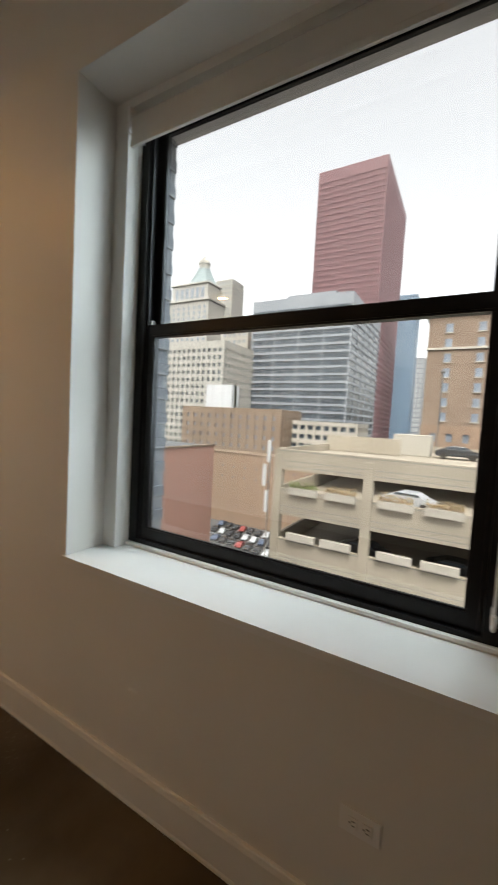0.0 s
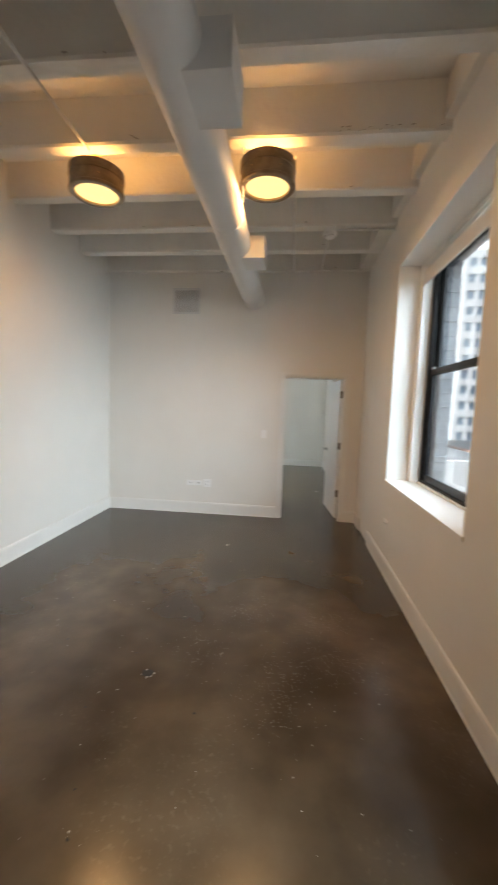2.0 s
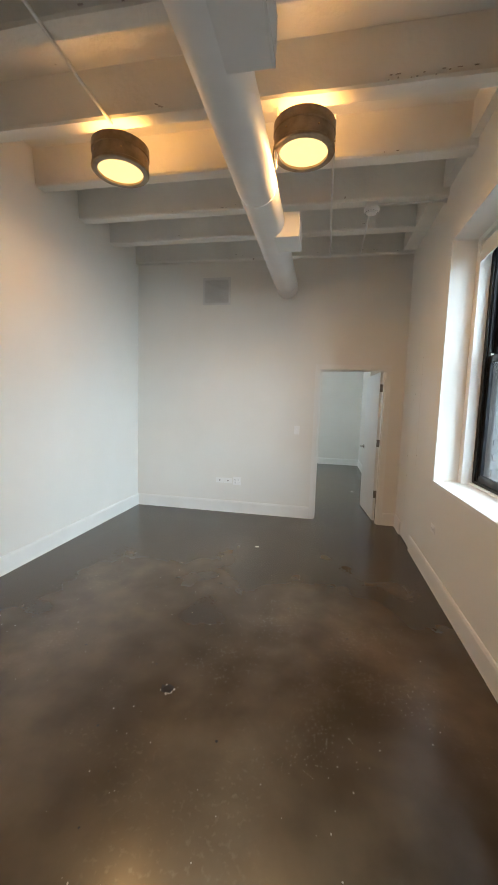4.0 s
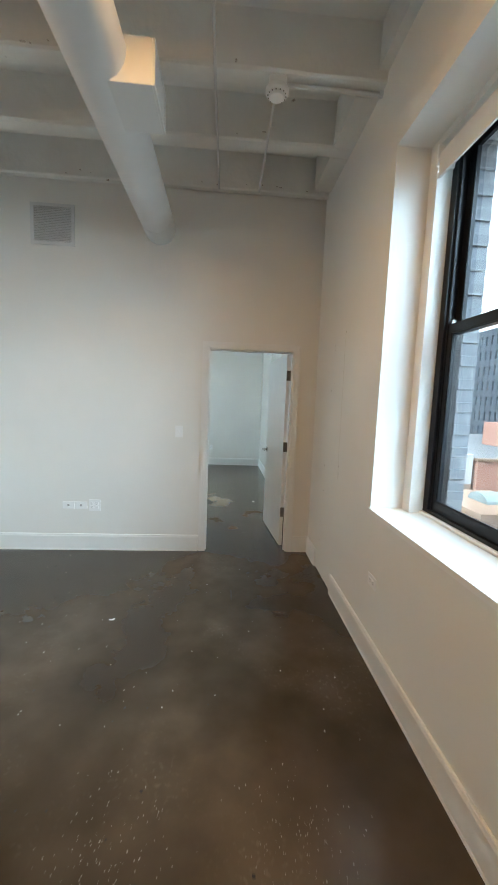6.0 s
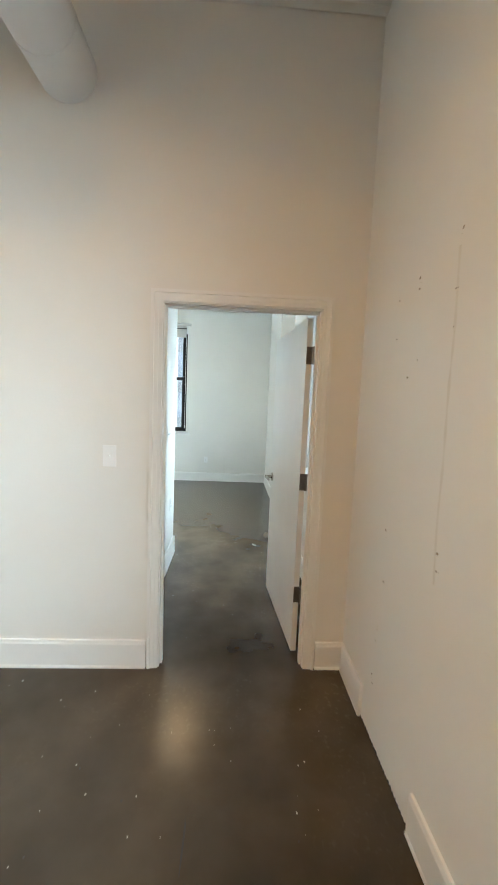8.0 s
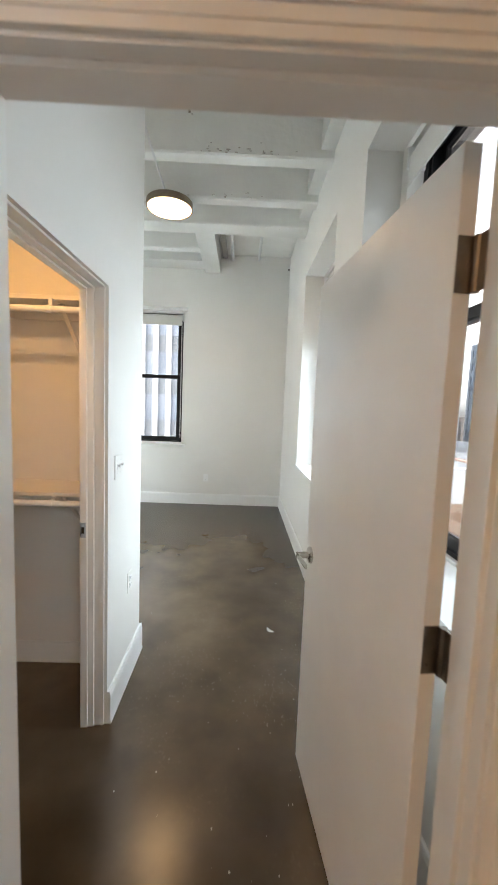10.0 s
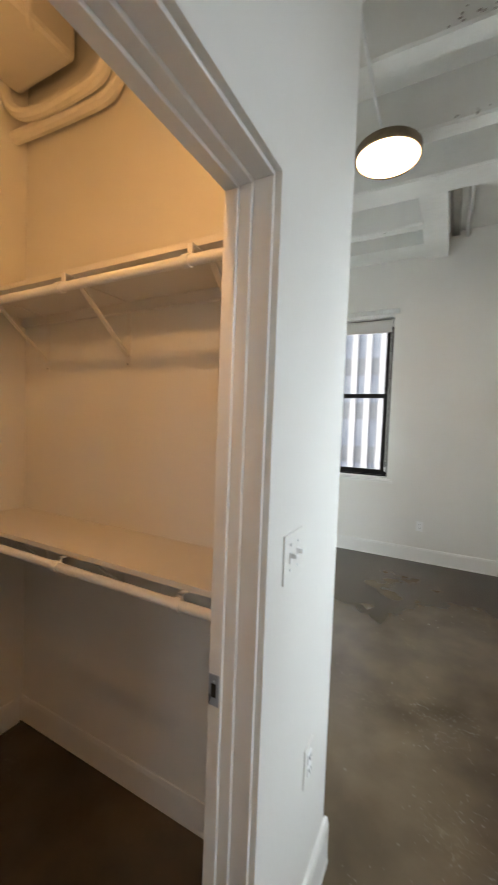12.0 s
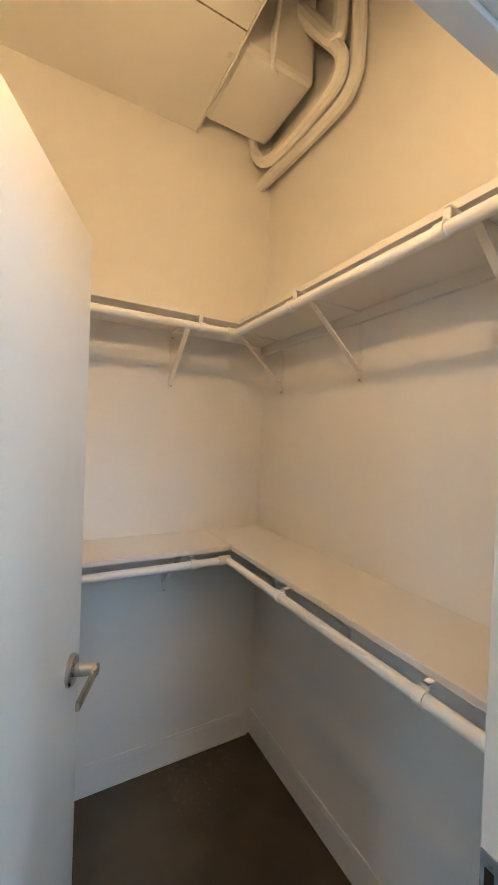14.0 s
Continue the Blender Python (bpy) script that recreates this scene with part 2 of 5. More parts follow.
def lathe(bm, profile, sides=36, centre=(0, 0, 0)):
    """Turns (radius, height) pairs round the z axis."""
    rings = []
    for r, z in profile:
        rings.append([bm.verts.new((centre[0] + r * math.cos(2 * math.pi * i / sides), centre[1] + r * math.sin(2 * math.pi * i / sides), centre[2] + z))
                      for i in range(sides)])
    for lo, hi in zip(rings, rings[1:]):
        for i in range(sides):
            j = (i + 1) % sides
            bm.faces.new((lo[i], lo[j], hi[j], hi[i]))
    for ring, flip in ((rings[0], True), (rings[-1], False)):
        bm.faces.new(ring[::-1] if flip else ring)
    return bm


def tube(bm, points, r, sides=12):
    """A bent round pipe through points."""
    pts = [Vector(p) for p in points]
    rings, side = [], None
    for i, p in enumerate(pts):
        d = (pts[min(i + 1, len(pts) - 1)] - pts[max(i - 1, 0)]).normalized()
        if side is None:
            side = d.orthogonal().normalized()
        side = (side - d * side.dot(d)).normalized()
        up = d.cross(side)
        rings.append([bm.verts.new(p + r * (math.cos(2 * math.pi * k / sides) * side + math.sin(2 * math.pi * k / sides) * up)) for k in range(sides)])
    for lo, hi in zip(rings, rings[1:]):
        for k in range(sides):
            j = (k + 1) % sides
            bm.faces.new((lo[k], lo[j], hi[j], hi[k]))
    bm.faces.new(rings[0][::-1]), bm.faces.new(rings[-1])
    return bm


def bend(points, steps=8):
    """Rounds a line of points by Catmull-Rom."""
    p = [Vector(q) for q in points]
    p = [2 * p[0] - p[1]] + p + [2 * p[-1] - p[-2]]
    out = []
    for a, b, c, d in zip(p, p[1:], p[2:], p[3:]):
        for k in range(steps):
            t = k / steps
            out.append(0.5 * (2 * b + (c - a) * t + (2 * a - 5 * b + 4 * c - d) * t * t + (3 * b - a - 3 * c + d) * t ** 3))
    return out + [p[-2]]


def mesh_of(name, bm, material, smooth=False):
    me = bpy.data.meshes.new(name)
    bmesh.ops.recalc_face_normals(bm, faces=bm.faces[:])
    bm.to_mesh(me)
    bm.free()
    me.materials.append(material)
    if smooth:
        for poly in me.polygons:
            poly.use_smooth = True
        me.set_sharp_from_angle(angle=radians(35))
    return me


def part(name, bm, material, parent=None, label="", smooth=False):
    ob = new(name, mesh_of(name, bm, material, smooth))
    if parent is not None:
        ob.parent = parent
    if label:
        tagged(ob, label)
    return ob


def thing(name, label, category, group="", kind="", at=None):
    ob = tagged(new(name), label, category, group, kind)
    if at is not None:
        ob.matrix_world = at
    return ob


def structure(name, bm, material, label, category, smooth=False):
    return tagged(part(name, bm, material, None, "", smooth), label, category, "", "structure")


def holed(axis, d0, d1, s0, s1, z0, z1, holes):
    """A wall layer from d0 to d1 across, s0 to s1 along, with rectangular openings (a, b, low, high)."""
    bm = bmesh.new()

    def put(a, b, lo, hi):
        if b - a > 1e-4 and hi - lo > 1e-4:
            slab(bm, *((d0, d1, a, b) if axis == "x" else (a, b, d0, d1)), lo, hi)
    at = s0
    for a, b, lo, hi in sorted(holes):
        put(at, a, z0, z1)
        put(a, b, z0, lo)
        put(a, b, hi, z1)
        at = b
    put(at, s1, z0, z1)
    return bm


# ---------------------------------------------------------------- the plan
XE = 1.08             # window wall
XW = -2.61            # opposite wall
YS = -7.4             # wall behind the start
YN = 5.28             # end wall of the bedroom
WT = 0.115            # partition thickness
JB = 3.47             # underside of the joists
ZS = 3.77             # slab
SILL = 0.92
HEAD = 2.99
WINDOWS_E = [(-5.715, -3.967), (-3.27, -1.557), (0.30, 1.655), (2.328, 3.689)]
WINDOW_N = (-2.10, -0.440)
DOOR_W, DOOR_H = 0.853, 2.05
XC = -0.171           # closet front
YC = 1.565            # closet side wall, inside
XB = -1.70            # closet back wall, inside
CD0, CD1, CDH = 0.362, 1.132, 2.044   # closet doorway in the plaster
CT = 0.120            # its wall's thickness

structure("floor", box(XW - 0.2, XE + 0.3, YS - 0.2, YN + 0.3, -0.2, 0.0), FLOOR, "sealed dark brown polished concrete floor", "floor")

# window wall in three layers: plaster, inner return, outer masonry; the bedroom's stretch stands a little further in
XEB = 1.068


def window_wall(name, x, y0, y1, windows, label):
    wall = structure(name, holed("x", x, x + 0.20, y0, y1, 0, ZS, [(a, b, SILL - 0.03, HEAD) for a, b in windows]), WALL, label, "wall")
    part("window_return", holed("x", x + 0.20, x + 0.42, y0, y1, 0, ZS, [(a + 0.085, b - 0.085, SILL - 0.03, HEAD - 0.04) for a, b in windows]), WALL, wall)
    part("outer_brick", holed("x", x + 0.42, x + 0.54, y0, y1, -12, 30, [(a + 0.07, b - 0.07, SILL - 0.10, HEAD + 0.24) for a, b in windows]),
         BRICK_OUT, wall, "brick masonry outside, greyed for haze in the glass")
    for a, b in windows:
        part("lintel", box(x + 0.421, x + 0.545, a + 0.071, b - 0.071, HEAD + 0.015, HEAD + 0.239, 0.004), LINTEL, wall, "masonry window lintel paled for haze in the glass")
    brick = mesh_of("brick", box(0, 0.10, -0.014, 0.0, 0, 0.062, 0.004), BRICK_OUT)
    for a, b in windows:
        for k in range(17):
            ob = new("brick", brick)
            ob.parent, ob.location = wall, (x + 0.435, b - 0.0705, SILL - 0.06 + 0.133 * k)


window_wall("wall_east", XE, YS, 0.055, WINDOWS_E[:2], "off-white painted plaster window wall")
window_wall("wall_east_bedroom", XEB, 0.055, YN + 0.42, WINDOWS_E[2:], "off-white painted bedroom window wall")
nh = [(WINDOW_N[0], WINDOW_N[1], SILL - 0.03, HEAD)]
ni = [(WINDOW_N[0] + 0.085, WINDOW_N[1] - 0.085, SILL - 0.03, HEAD - 0.04)]
wall_north = structure("wall_north", holed("y", YN, YN + 0.20, XW, XEB, 0, ZS, nh), WALL, "off-white painted bedroom end wall", "wall")
part("window_return", holed("y", YN + 0.20, YN + 0.42, XW, XEB, 0, ZS, ni), WALL, wall_north)
part("outer_brick", holed("y", YN + 0.42, YN + 0.54, XW - 3, XEB + 0.42, -12, 30, [(WINDOW_N[0] + 0.07, WINDOW_N[1] - 0.07, SILL - 0.1, HEAD + 0.02)]),
     BRICK_OUT, wall_north, "brick masonry outside, greyed for haze in the glass")
structure("wall_west", box(XW - 0.2, XW, YS, YN + 0.42, 0, ZS), WALL, "off-white painted plaster side wall", "wall")
structure("wall_south", box(XW, XE, YS - 0.2, YS, 0, ZS), WALL, "off-white painted plaster wall", "wall")
structure("wall_partition", holed("y", 0, WT, XW, XE, 0, ZS, [(0, DOOR_W, 0, DOOR_H)]), WALL,
          "off-white painted partition wall with a doorway", "wall")
structure("wall_closet_front", holed("x", XC - CT, XC, WT, YC, 0, ZS, [(CD0, CD1, 0, CDH)]), WALL, "off-white closet wall with a doorway", "wall")
structure("wall_closet_side", box(XW, XC, YC, YC + 0.130, 0, ZS), WALL, "off-white painted closet side wall", "wall")
structure("wall_closet_back", box(XB - 0.1, XB, WT, YC, 0, ZS), WALL, "off-white painted closet back wall", "wall")


# ---------------------------------------------------------------- ceiling
def joist(bm, y0, y1, x0, x1, low, high, seed, wave=0.008):
    """A cast concrete rib along x with a lumpy lower edge."""
    steps = 56
    rings = []
    for i in range(steps + 1):
        x = x0 + (x1 - x0) * i / steps
        a = wave * noise.noise((x * 2.3, seed * 3.1, 0.0)) + 0.5 * wave * noise.noise((x * 9.0, seed * 1.7, 4.0))
        b = wave * noise.noise((x * 2.1, seed * 2.3, 9.0)) + 0.5 * wave * noise.noise((x * 8.0, seed * 5.7, 2.0))
        c = 0.6 * wave * noise.noise((x * 3.0, seed * 7.3, 5.0))
        rings.append([bm.verts.new(v) for v in ((x, y0 - 0.025, high), (x, y0 + a * 0.6, low + 0.012 + abs(a)), (x, y0 + 0.012 + a * 0.6, low + c),
                                                (x, y1 - 0.012 + b * 0.6, low + c), (x, y1 + b * 0.6, low + 0.012 + abs(b)), (x, y1 + 0.025, high))])
    for p, q in zip(rings, rings[1:]):
        for k in range(5):
            bm.faces.new((p[k], p[k + 1], q[k + 1], q[k]))
    bm.faces.new(rings[0]), bm.faces.new(rings[-1][::-1])


bm = bmesh.new()
slab(bm, XW - 0.2, XE + 0.4, YS - 0.2, YN + 0.4, ZS, ZS + 0.25)
JOISTS = [-0.675, -1.280, -1.918, -2.578] + [-3.245 - 0.65 * k for k in range(7)]
for k, c in enumerate(JOISTS):
    joist(bm, c - 0.065, c + 0.065, XW, XE, JB, ZS, k + 1)
joist(bm, -0.075, 0.0, XW, XE, JB - 0.005, ZS, 40.0)
for k, c in enumerate((0.68, 1.32, 1.965, 2.605, 3.225)):
    joist(bm, c - 0.065, c + 0.065, XC if c < YC + 0.17 else XW, XE, JB, ZS, 20 + k)
joist(bm, 3.66, 3.92, XW, XE, JB, ZS, 33)
joist(bm, 4.42, 4.54, XW, -0.17, JB + 0.03, ZS, 34)
slab(bm, -0.19, 0.035, 3.90, YN, JB + 0.04, ZS)
slab(bm, XW, -0.19, 4.95, YN, JB + 0.08, ZS)
# rim between the ribs at the window wall
for k, (a, b) in enumerate(zip(JOISTS, [-0.08] + JOISTS)):
    slab(bm, 0.93 if k < 2 else 1.02, XE, a + 0.06, b - 0.06, JB + (0.0 if k < 2 else 0.06), ZS)
for a, b in ((0.0, 0.62), (0.74, 1.26), (1.38, 1.905), (2.025, 2.545), (2.665, 3.165), (3.285, 3.67)):
    slab(bm, 0.96, XE, a, b, JB + 0.07, ZS)
ceiling = structure("ceiling", bm, CEIL, "white painted rough concrete slab with cast joists", "ceiling")
structure("closet_soffit", box(XB, XC - CT, WT, 1.152, 2.95, 3.00, 0.003), WALL, "painted drywall soffit over the closet", "ceiling")


# ---------------------------------------------------------------- windows
def window_unit(name, width, at, label, shade_drop, shade_label):
    """A black double-hung window with a white sill, in local axes: x along the wall, y outward from the wall's face."""
    root = thing(name, label, "window", kind="structure", at=at)
    h = width / 2
    i = h - 0.085                                    # half of the inner opening
    # sill board with ears, and the stop under the sash
    bm = bmesh.new()
    slab(bm, -h - 0.012, h + 0.012, -0.012, 0.0, SILL - 0.028, SILL)
    slab(bm, -h, h, 0.0, 0.20, SILL - 0.028, SILL)
    slab(bm, -i, i, 0.20, 0.36, SILL - 0.028, SILL)
    part("window_sill", bm, TRIM, root, "white painted sill board")
    part("sill_stop", box(-i, i, 0.262, 0.285, SILL + 0.001, SILL + 0.018, 0.004), TRIM, root)
    # outer frame
    top = HEAD - 0.04
    bm = bmesh.new()
    slab(bm, -i, -i + 0.05, 0.285, 0.40, SILL + 0.001, top)
    slab(bm, i - 0.05, i, 0.285, 0.40, SILL + 0.001, top)
    slab(bm, -i + 0.05, i - 0.05, 0.285, 0.40, top - 0.018, top)
    slab(bm, -i + 0.05, i - 0.05, 0.285, 0.40, SILL + 0.001, SILL + 0.035)
    slab(bm, -i + 0.05, -i + 0.065, 0.30, 0.315, SILL + 0.035, top - 0.018)
    slab(bm, i - 0.065, i - 0.05, 0.30, 0.315, SILL + 0.035, top - 0.018)
    part("window_frame", bm, BLACK, root)
    mid = 1.985
    for sash, y0, lo, hi, rail_lo, rail_hi in (("lower_sash", 0.305, SILL + 0.035, mid + 0.02, 0.055, 0.05), ("upper_sash", 0.345, mid - 0.03, top - 0.018, 0.045, 0.022)):
        a = i - 0.053
        bm = bmesh.new()
        slab(bm, -a, -a + 0.042, y0, y0 + 0.035, lo, hi)
        slab(bm, a - 0.042, a, y0, y0 + 0.035, lo, hi)
        slab(bm, -a + 0.042, a - 0.042, y0, y0 + 0.035, lo, lo + rail_lo)
        slab(bm, -a + 0.042, a - 0.042, y0, y0 + 0.035, hi - rail_hi, hi)
        s = part(sash, bm, BLACK, root)
        pane = part("pane", box(-a + 0.038, a - 0.038, y0 + 0.014, y0 + 0.020, lo + rail_lo - 0.004, hi - rail_hi + 0.004), GLASS, s, "clear glass pane")
        pane.visible_shadow = False
        # thin bead round the glass
        bm = bmesh.new()
        b, zl, zh = a - 0.042, lo + rail_lo, hi - rail_hi
        for box_ in ((-b, -b + 0.008, zl, zh), (b - 0.008, b, zl, zh), (-b + 0.008, b - 0.008, zl, zl + 0.008), (-b + 0.008, b - 0.008, zh - 0.008, zh)):
            slab(bm, box_[0], box_[1], y0 + 0.004, y0 + 0.013, box_[2], box_[3])
        part("glazing_bead", bm, BLACK, s)
    bm = bmesh.new()
    slab(bm, -i + 0.052, -i + 0.075, 0.317, 0.34, mid + 0.021, mid + 0.045)
    slab(bm, i - 0.075, i - 0.052, 0.317, 0.34, mid + 0.021, mid + 0.045)
    part("tilt_latch", bm, SCREW, root)

    shade = thing("roller_shade", shade_label, "window shade", group="roller shades", at=at)
    zc, yc = top - 0.062, 0.235
    part("roller", rod(bmesh.new(), (-i + 0.025, yc, zc), (i - 0.025, yc, zc), 0.042, 28), FABRIC, shade, smooth=True)
    bm = bmesh.new()
    slab(bm, -i + 0.03, i - 0.03, yc - 0.0445, yc - 0.0425, zc - shade_drop, zc)
    part("fabric", bm, FABRIC, shade)
    part("bottom_bar", box(-i + 0.03, i - 0.03, yc - 0.051, yc - 0.037, zc - shade_drop - 0.026, zc - shade_drop, 0.003), FABRIC, shade)
    for x in (-i + 0.006, i - 0.020):
        part("bracket", box(x, x + 0.014, yc - 0.05, yc + 0.05, zc - 0.05, top - 0.001, 0.003), PLASTIC, shade)
    # bead chain with its loop end
    bm = bmesh.new()
    x0 = i - 0.030
    tube(bm, [(x0, yc - 0.035, zc), (x0, yc - 0.035, 1.06)], 0.0022, 6)
    tube(bm, [(x0, yc + 0.02, zc), (x0, yc + 0.02, 1.06)], 0.0022, 6)
    part("chain", bm, PLASTIC, shade, "white bead chain loop")
    bm = bmesh.new()
    tube(bm, bend([(x0, yc - 0.035, 1.065), (x0, yc - 0.03, 1.03), (x0, yc - 0.008, 1.01), (x0, yc + 0.015, 1.03), (x0, yc + 0.02, 1.065)]), 0.006, 8)
    part("chain_tensioner", bm, PLASTIC, shade, smooth=True)
    return root


for k, (a, b) in enumerate(WINDOWS_E):
    drop = (0.095, 0.095, 0.12, 0.64)[k]
    window_unit(f"window_{k + 1}", b - a, pose(XE if k < 2 else XEB, (a + b) / 2, 0, 0, 0, -90),
                ("black double-hung window with white sill in the window wall" if k < 2 else "black double-hung bedroom window with white sill"), drop,
                ("white roller shade half drawn down over the window" if k == 3 else "white roller shade rolled up at the window head"))
window_unit("window_5", WINDOW_N[1] - WINDOW_N[0], pose((WINDOW_N[0] + WINDOW_N[1]) / 2, YN, 0), "black double-hung window with white sill in the end wall", 0.10,
            "white roller shade rolled up at the window head")


# ---------------------------------------------------------------- baseboards and casings
def board(name, a, b, face, label="white painted baseboard", height=0.165, thick=1.0):
    """A baseboard from a to b (x, y) with its face turned to the side given by the unit vector face."""
    a, b, f = Vector((*a, 0)), Vector((*b, 0)), Vector((*face, 0))
    profile = ((0.0, 0.0), (0.019, 0.0), (0.019, 0.010), (0.016, 0.018), (0.016, height - 0.022), (0.013, height - 0.012), (0.012, height - 0.004), (0.009, height), (0.0, height))
    bm = bmesh.new()
    ends = [[bm.verts.new(p + f * d * thick + Vector((0, 0, z))) for d, z in profile] for p in (a, b)]
    n = len(profile)
    for k in range(n):
        j = (k + 1) % n
        bm.faces.new((ends[0][k], ends[0][j], ends[1][j], ends[1][k]))
    bm.faces.new(ends[0][::-1]), bm.faces.new(ends[1])
    return structure(name, bm, TRIM, label, "baseboard")


board("baseboard", (XE, YS), (XE, -0.868), (-1, 0))
board("baseboard", (XE, -0.345), (XE, -0.024), (-1, 0), "short piece of white baseboard beside the doorway")
board("baseboard", (XW + 0.024, 0.0), (-0.062, 0.0), (0, -1))
board("baseboard", (DOOR_W + 0.062, 0.0), (XE, 0.0), (0, -1))
board("baseboard", (XW, YS), (XW, 0.0), (1, 0))
board("baseboard", (XEB, WT), (XEB, YN - 0.024), (-1, 0))
board("baseboard", (XW, YN), (XE, YN), (0, -1))
board("baseboard", (XC, 1.133), (XC, YC + 0.130 + 0.019), (1, 0))
board("baseboard", (XW, YC + 0.130), (XC, YC + 0.130), (0, 1))
board("baseboard", (XB, WT + 0.1), (XB, YC - 0.024), (1, 0), height=0.13, thick=0.45)
board("baseboard", (XB, YC), (XC - CT, YC), (0, -1), height=0.13, thick=0.45)


def casing(name, axis, d, sign, a, b, top, wall, label):
    """Door lining and moulded casing: opening from a to b along the wall, face of the wall at d, sign towards the room, wall thickness."""
    root = thing(name, label, "door frame", kind="structure")

    def put(bm, s0, s1, d0, d1, z0, z1):
        d0, d1 = min(d0, d1), max(d0, d1)
        slab(bm, *((d0, d1, s0, s1) if axis == "x" else (s0, s1, d0, d1)), z0, z1)
    w, r = 0.056, 0.005
    for face, out in ((d, sign), (d - sign * wall, -sign)):
        for side, s0, s1, s2 in (("casing_side", a - w, a - w + 0.018, a - r), ("casing_side", b + w - 0.018, b + w, b + w - 0.018)):
            bm = bmesh.new()
            lo, hi = min(s0, s1), max(s0, s1)
            put(bm, lo, hi, face, face + out * 0.019, 0, top + w)
            if s0 < a:
                put(bm, hi, a - 0.016, face, face + out * 0.013, 0, top + 0.016)
                put(bm, a - 0.016, a + 0.004, face, face + out * 0.010, 0, top + 0.004)
            else:
                put(bm, b + 0.016, lo, face, face + out * 0.013, 0, top + 0.016)
                put(bm, b - 0.004, b + 0.016, face, face + out * 0.010, 0, top + 0.004)
            part(side, bm, TRIM, root)
        bm = bmesh.new()
        put(bm, a - w + 0.018, b + w - 0.018, face, face + out * 0.019, top + w - 0.018, top + w)
        put(bm, a - w + 0.018, b + w - 0.018, face, face + out * 0.013, top + 0.016, top + w - 0.018)
        put(bm, a - 0.016, b + 0.016, face, face + out * 0.010, top - 0.004, top + 0.016)
        part("casing_head", bm, TRIM, root)
    bm = bmesh.new()
    back = d - sign * wall
    put(bm, a, a + 0.012, d, back, 0, top)
    put(bm, b - 0.012, b, d, back, 0, top)
    put(bm, a + 0.012, b - 0.012, d, back, top - 0.012, top)
    part("jamb", bm, TRIM, root)
    bm = bmesh.new()
    m0, m1 = d - sign * 0.030, d - sign * 0.062
    put(bm, a + 0.012, a + 0.024, m0, m1, 0, top - 0.012)
    put(bm, b - 0.024, b - 0.012, m0, m1, 0, top - 0.012)
    put(bm, a + 0.024, b - 0.024, m0, m1, top - 0.024, top - 0.012)
    part("door_stop", bm, TRIM, root)
    return root


casing("door_frame_bedroom", "y", 0.0, -1, 0.0, DOOR_W, DOOR_H, WT, "white painted frame of the bedroom doorway")


def stepped_frame(name, label, x, depths, a, b, top):
    """A lining whose faces step in towards the opening, each (from, to, inset) deep behind the wall's face."""
    root = thing(name, label, "door frame", kind="structure")
    for n, (d0, d1, inset) in enumerate(depths):
        kind = ("outer_lining", "inner_lining", "door_stop")[n]
        x0, x1 = x - d1, x - d0
        for y0, y1 in ((a, a + inset), (b - inset, b)):
            part(kind, box(x0, x1, y0, y1, 0, top - inset, 0.0015), TRIM, root)
        part(kind + "_head", box(x0, x1, a, b, top - inset + 0.0002, top, 0.0015), TRIM, root)
    return root


closet_frame = stepped_frame("door_frame_closet", "white painted stepped frame of the closet doorway", XC, ((0.014, 0.058, 0.009), (0.0582, 0.086, 0.017), (0.0862, 0.118, 0.024)), CD0, CD1, CDH)
strike = part("strike_plate", box(XC - 0.116, XC - 0.090, CD1 - 0.0262, CD1 - 0.0238, 0.93, 1.00, 0.001), METALBLUE, closet_frame, "worn steel strike plate")
part("strike_hole", box(XC - 0.109, XC - 0.097, CD1 - 0.0275, CD1 - 0.0261, 0.95, 0.98), DARK, strike)


def lever(parent, x, y, z, out, along):
    """A brushed lever on a round rose; out: which face, along: which way the lever points."""
    handle = part("door_handle", lathe(bmesh.new(), ((0.0335, 0.0), (0.0335, 0.006), (0.030, 0.010), (0.014, 0.011), (0.012, 0.046)), 32), NICKEL, parent, "brushed nickel lever handle", True)
    handle.matrix_parent_inverse = Matrix.Identity(4)
    handle.location, handle.rotation_euler = (x, y, z), (radians(-90 * out), 0, 0)
    bm = bmesh.new()
    vs = slab(bm, -0.118 if along < 0 else -0.011, 0.011 if along < 0 else 0.118, -0.0105, 0.0105, 0.050, 0.059)
    for v in vs:
        if abs(v.co.x) > 0.05:
            v.co.z -= 0.004
            v.co.y *= 0.85
    soft(bm, 0.003, 2)
    rod(bm, (0, 0, 0.044), (0, 0, 0.0592), 0.0115, 20)
    part("lever", bm, NICKEL, handle, smooth=True)
    return handle


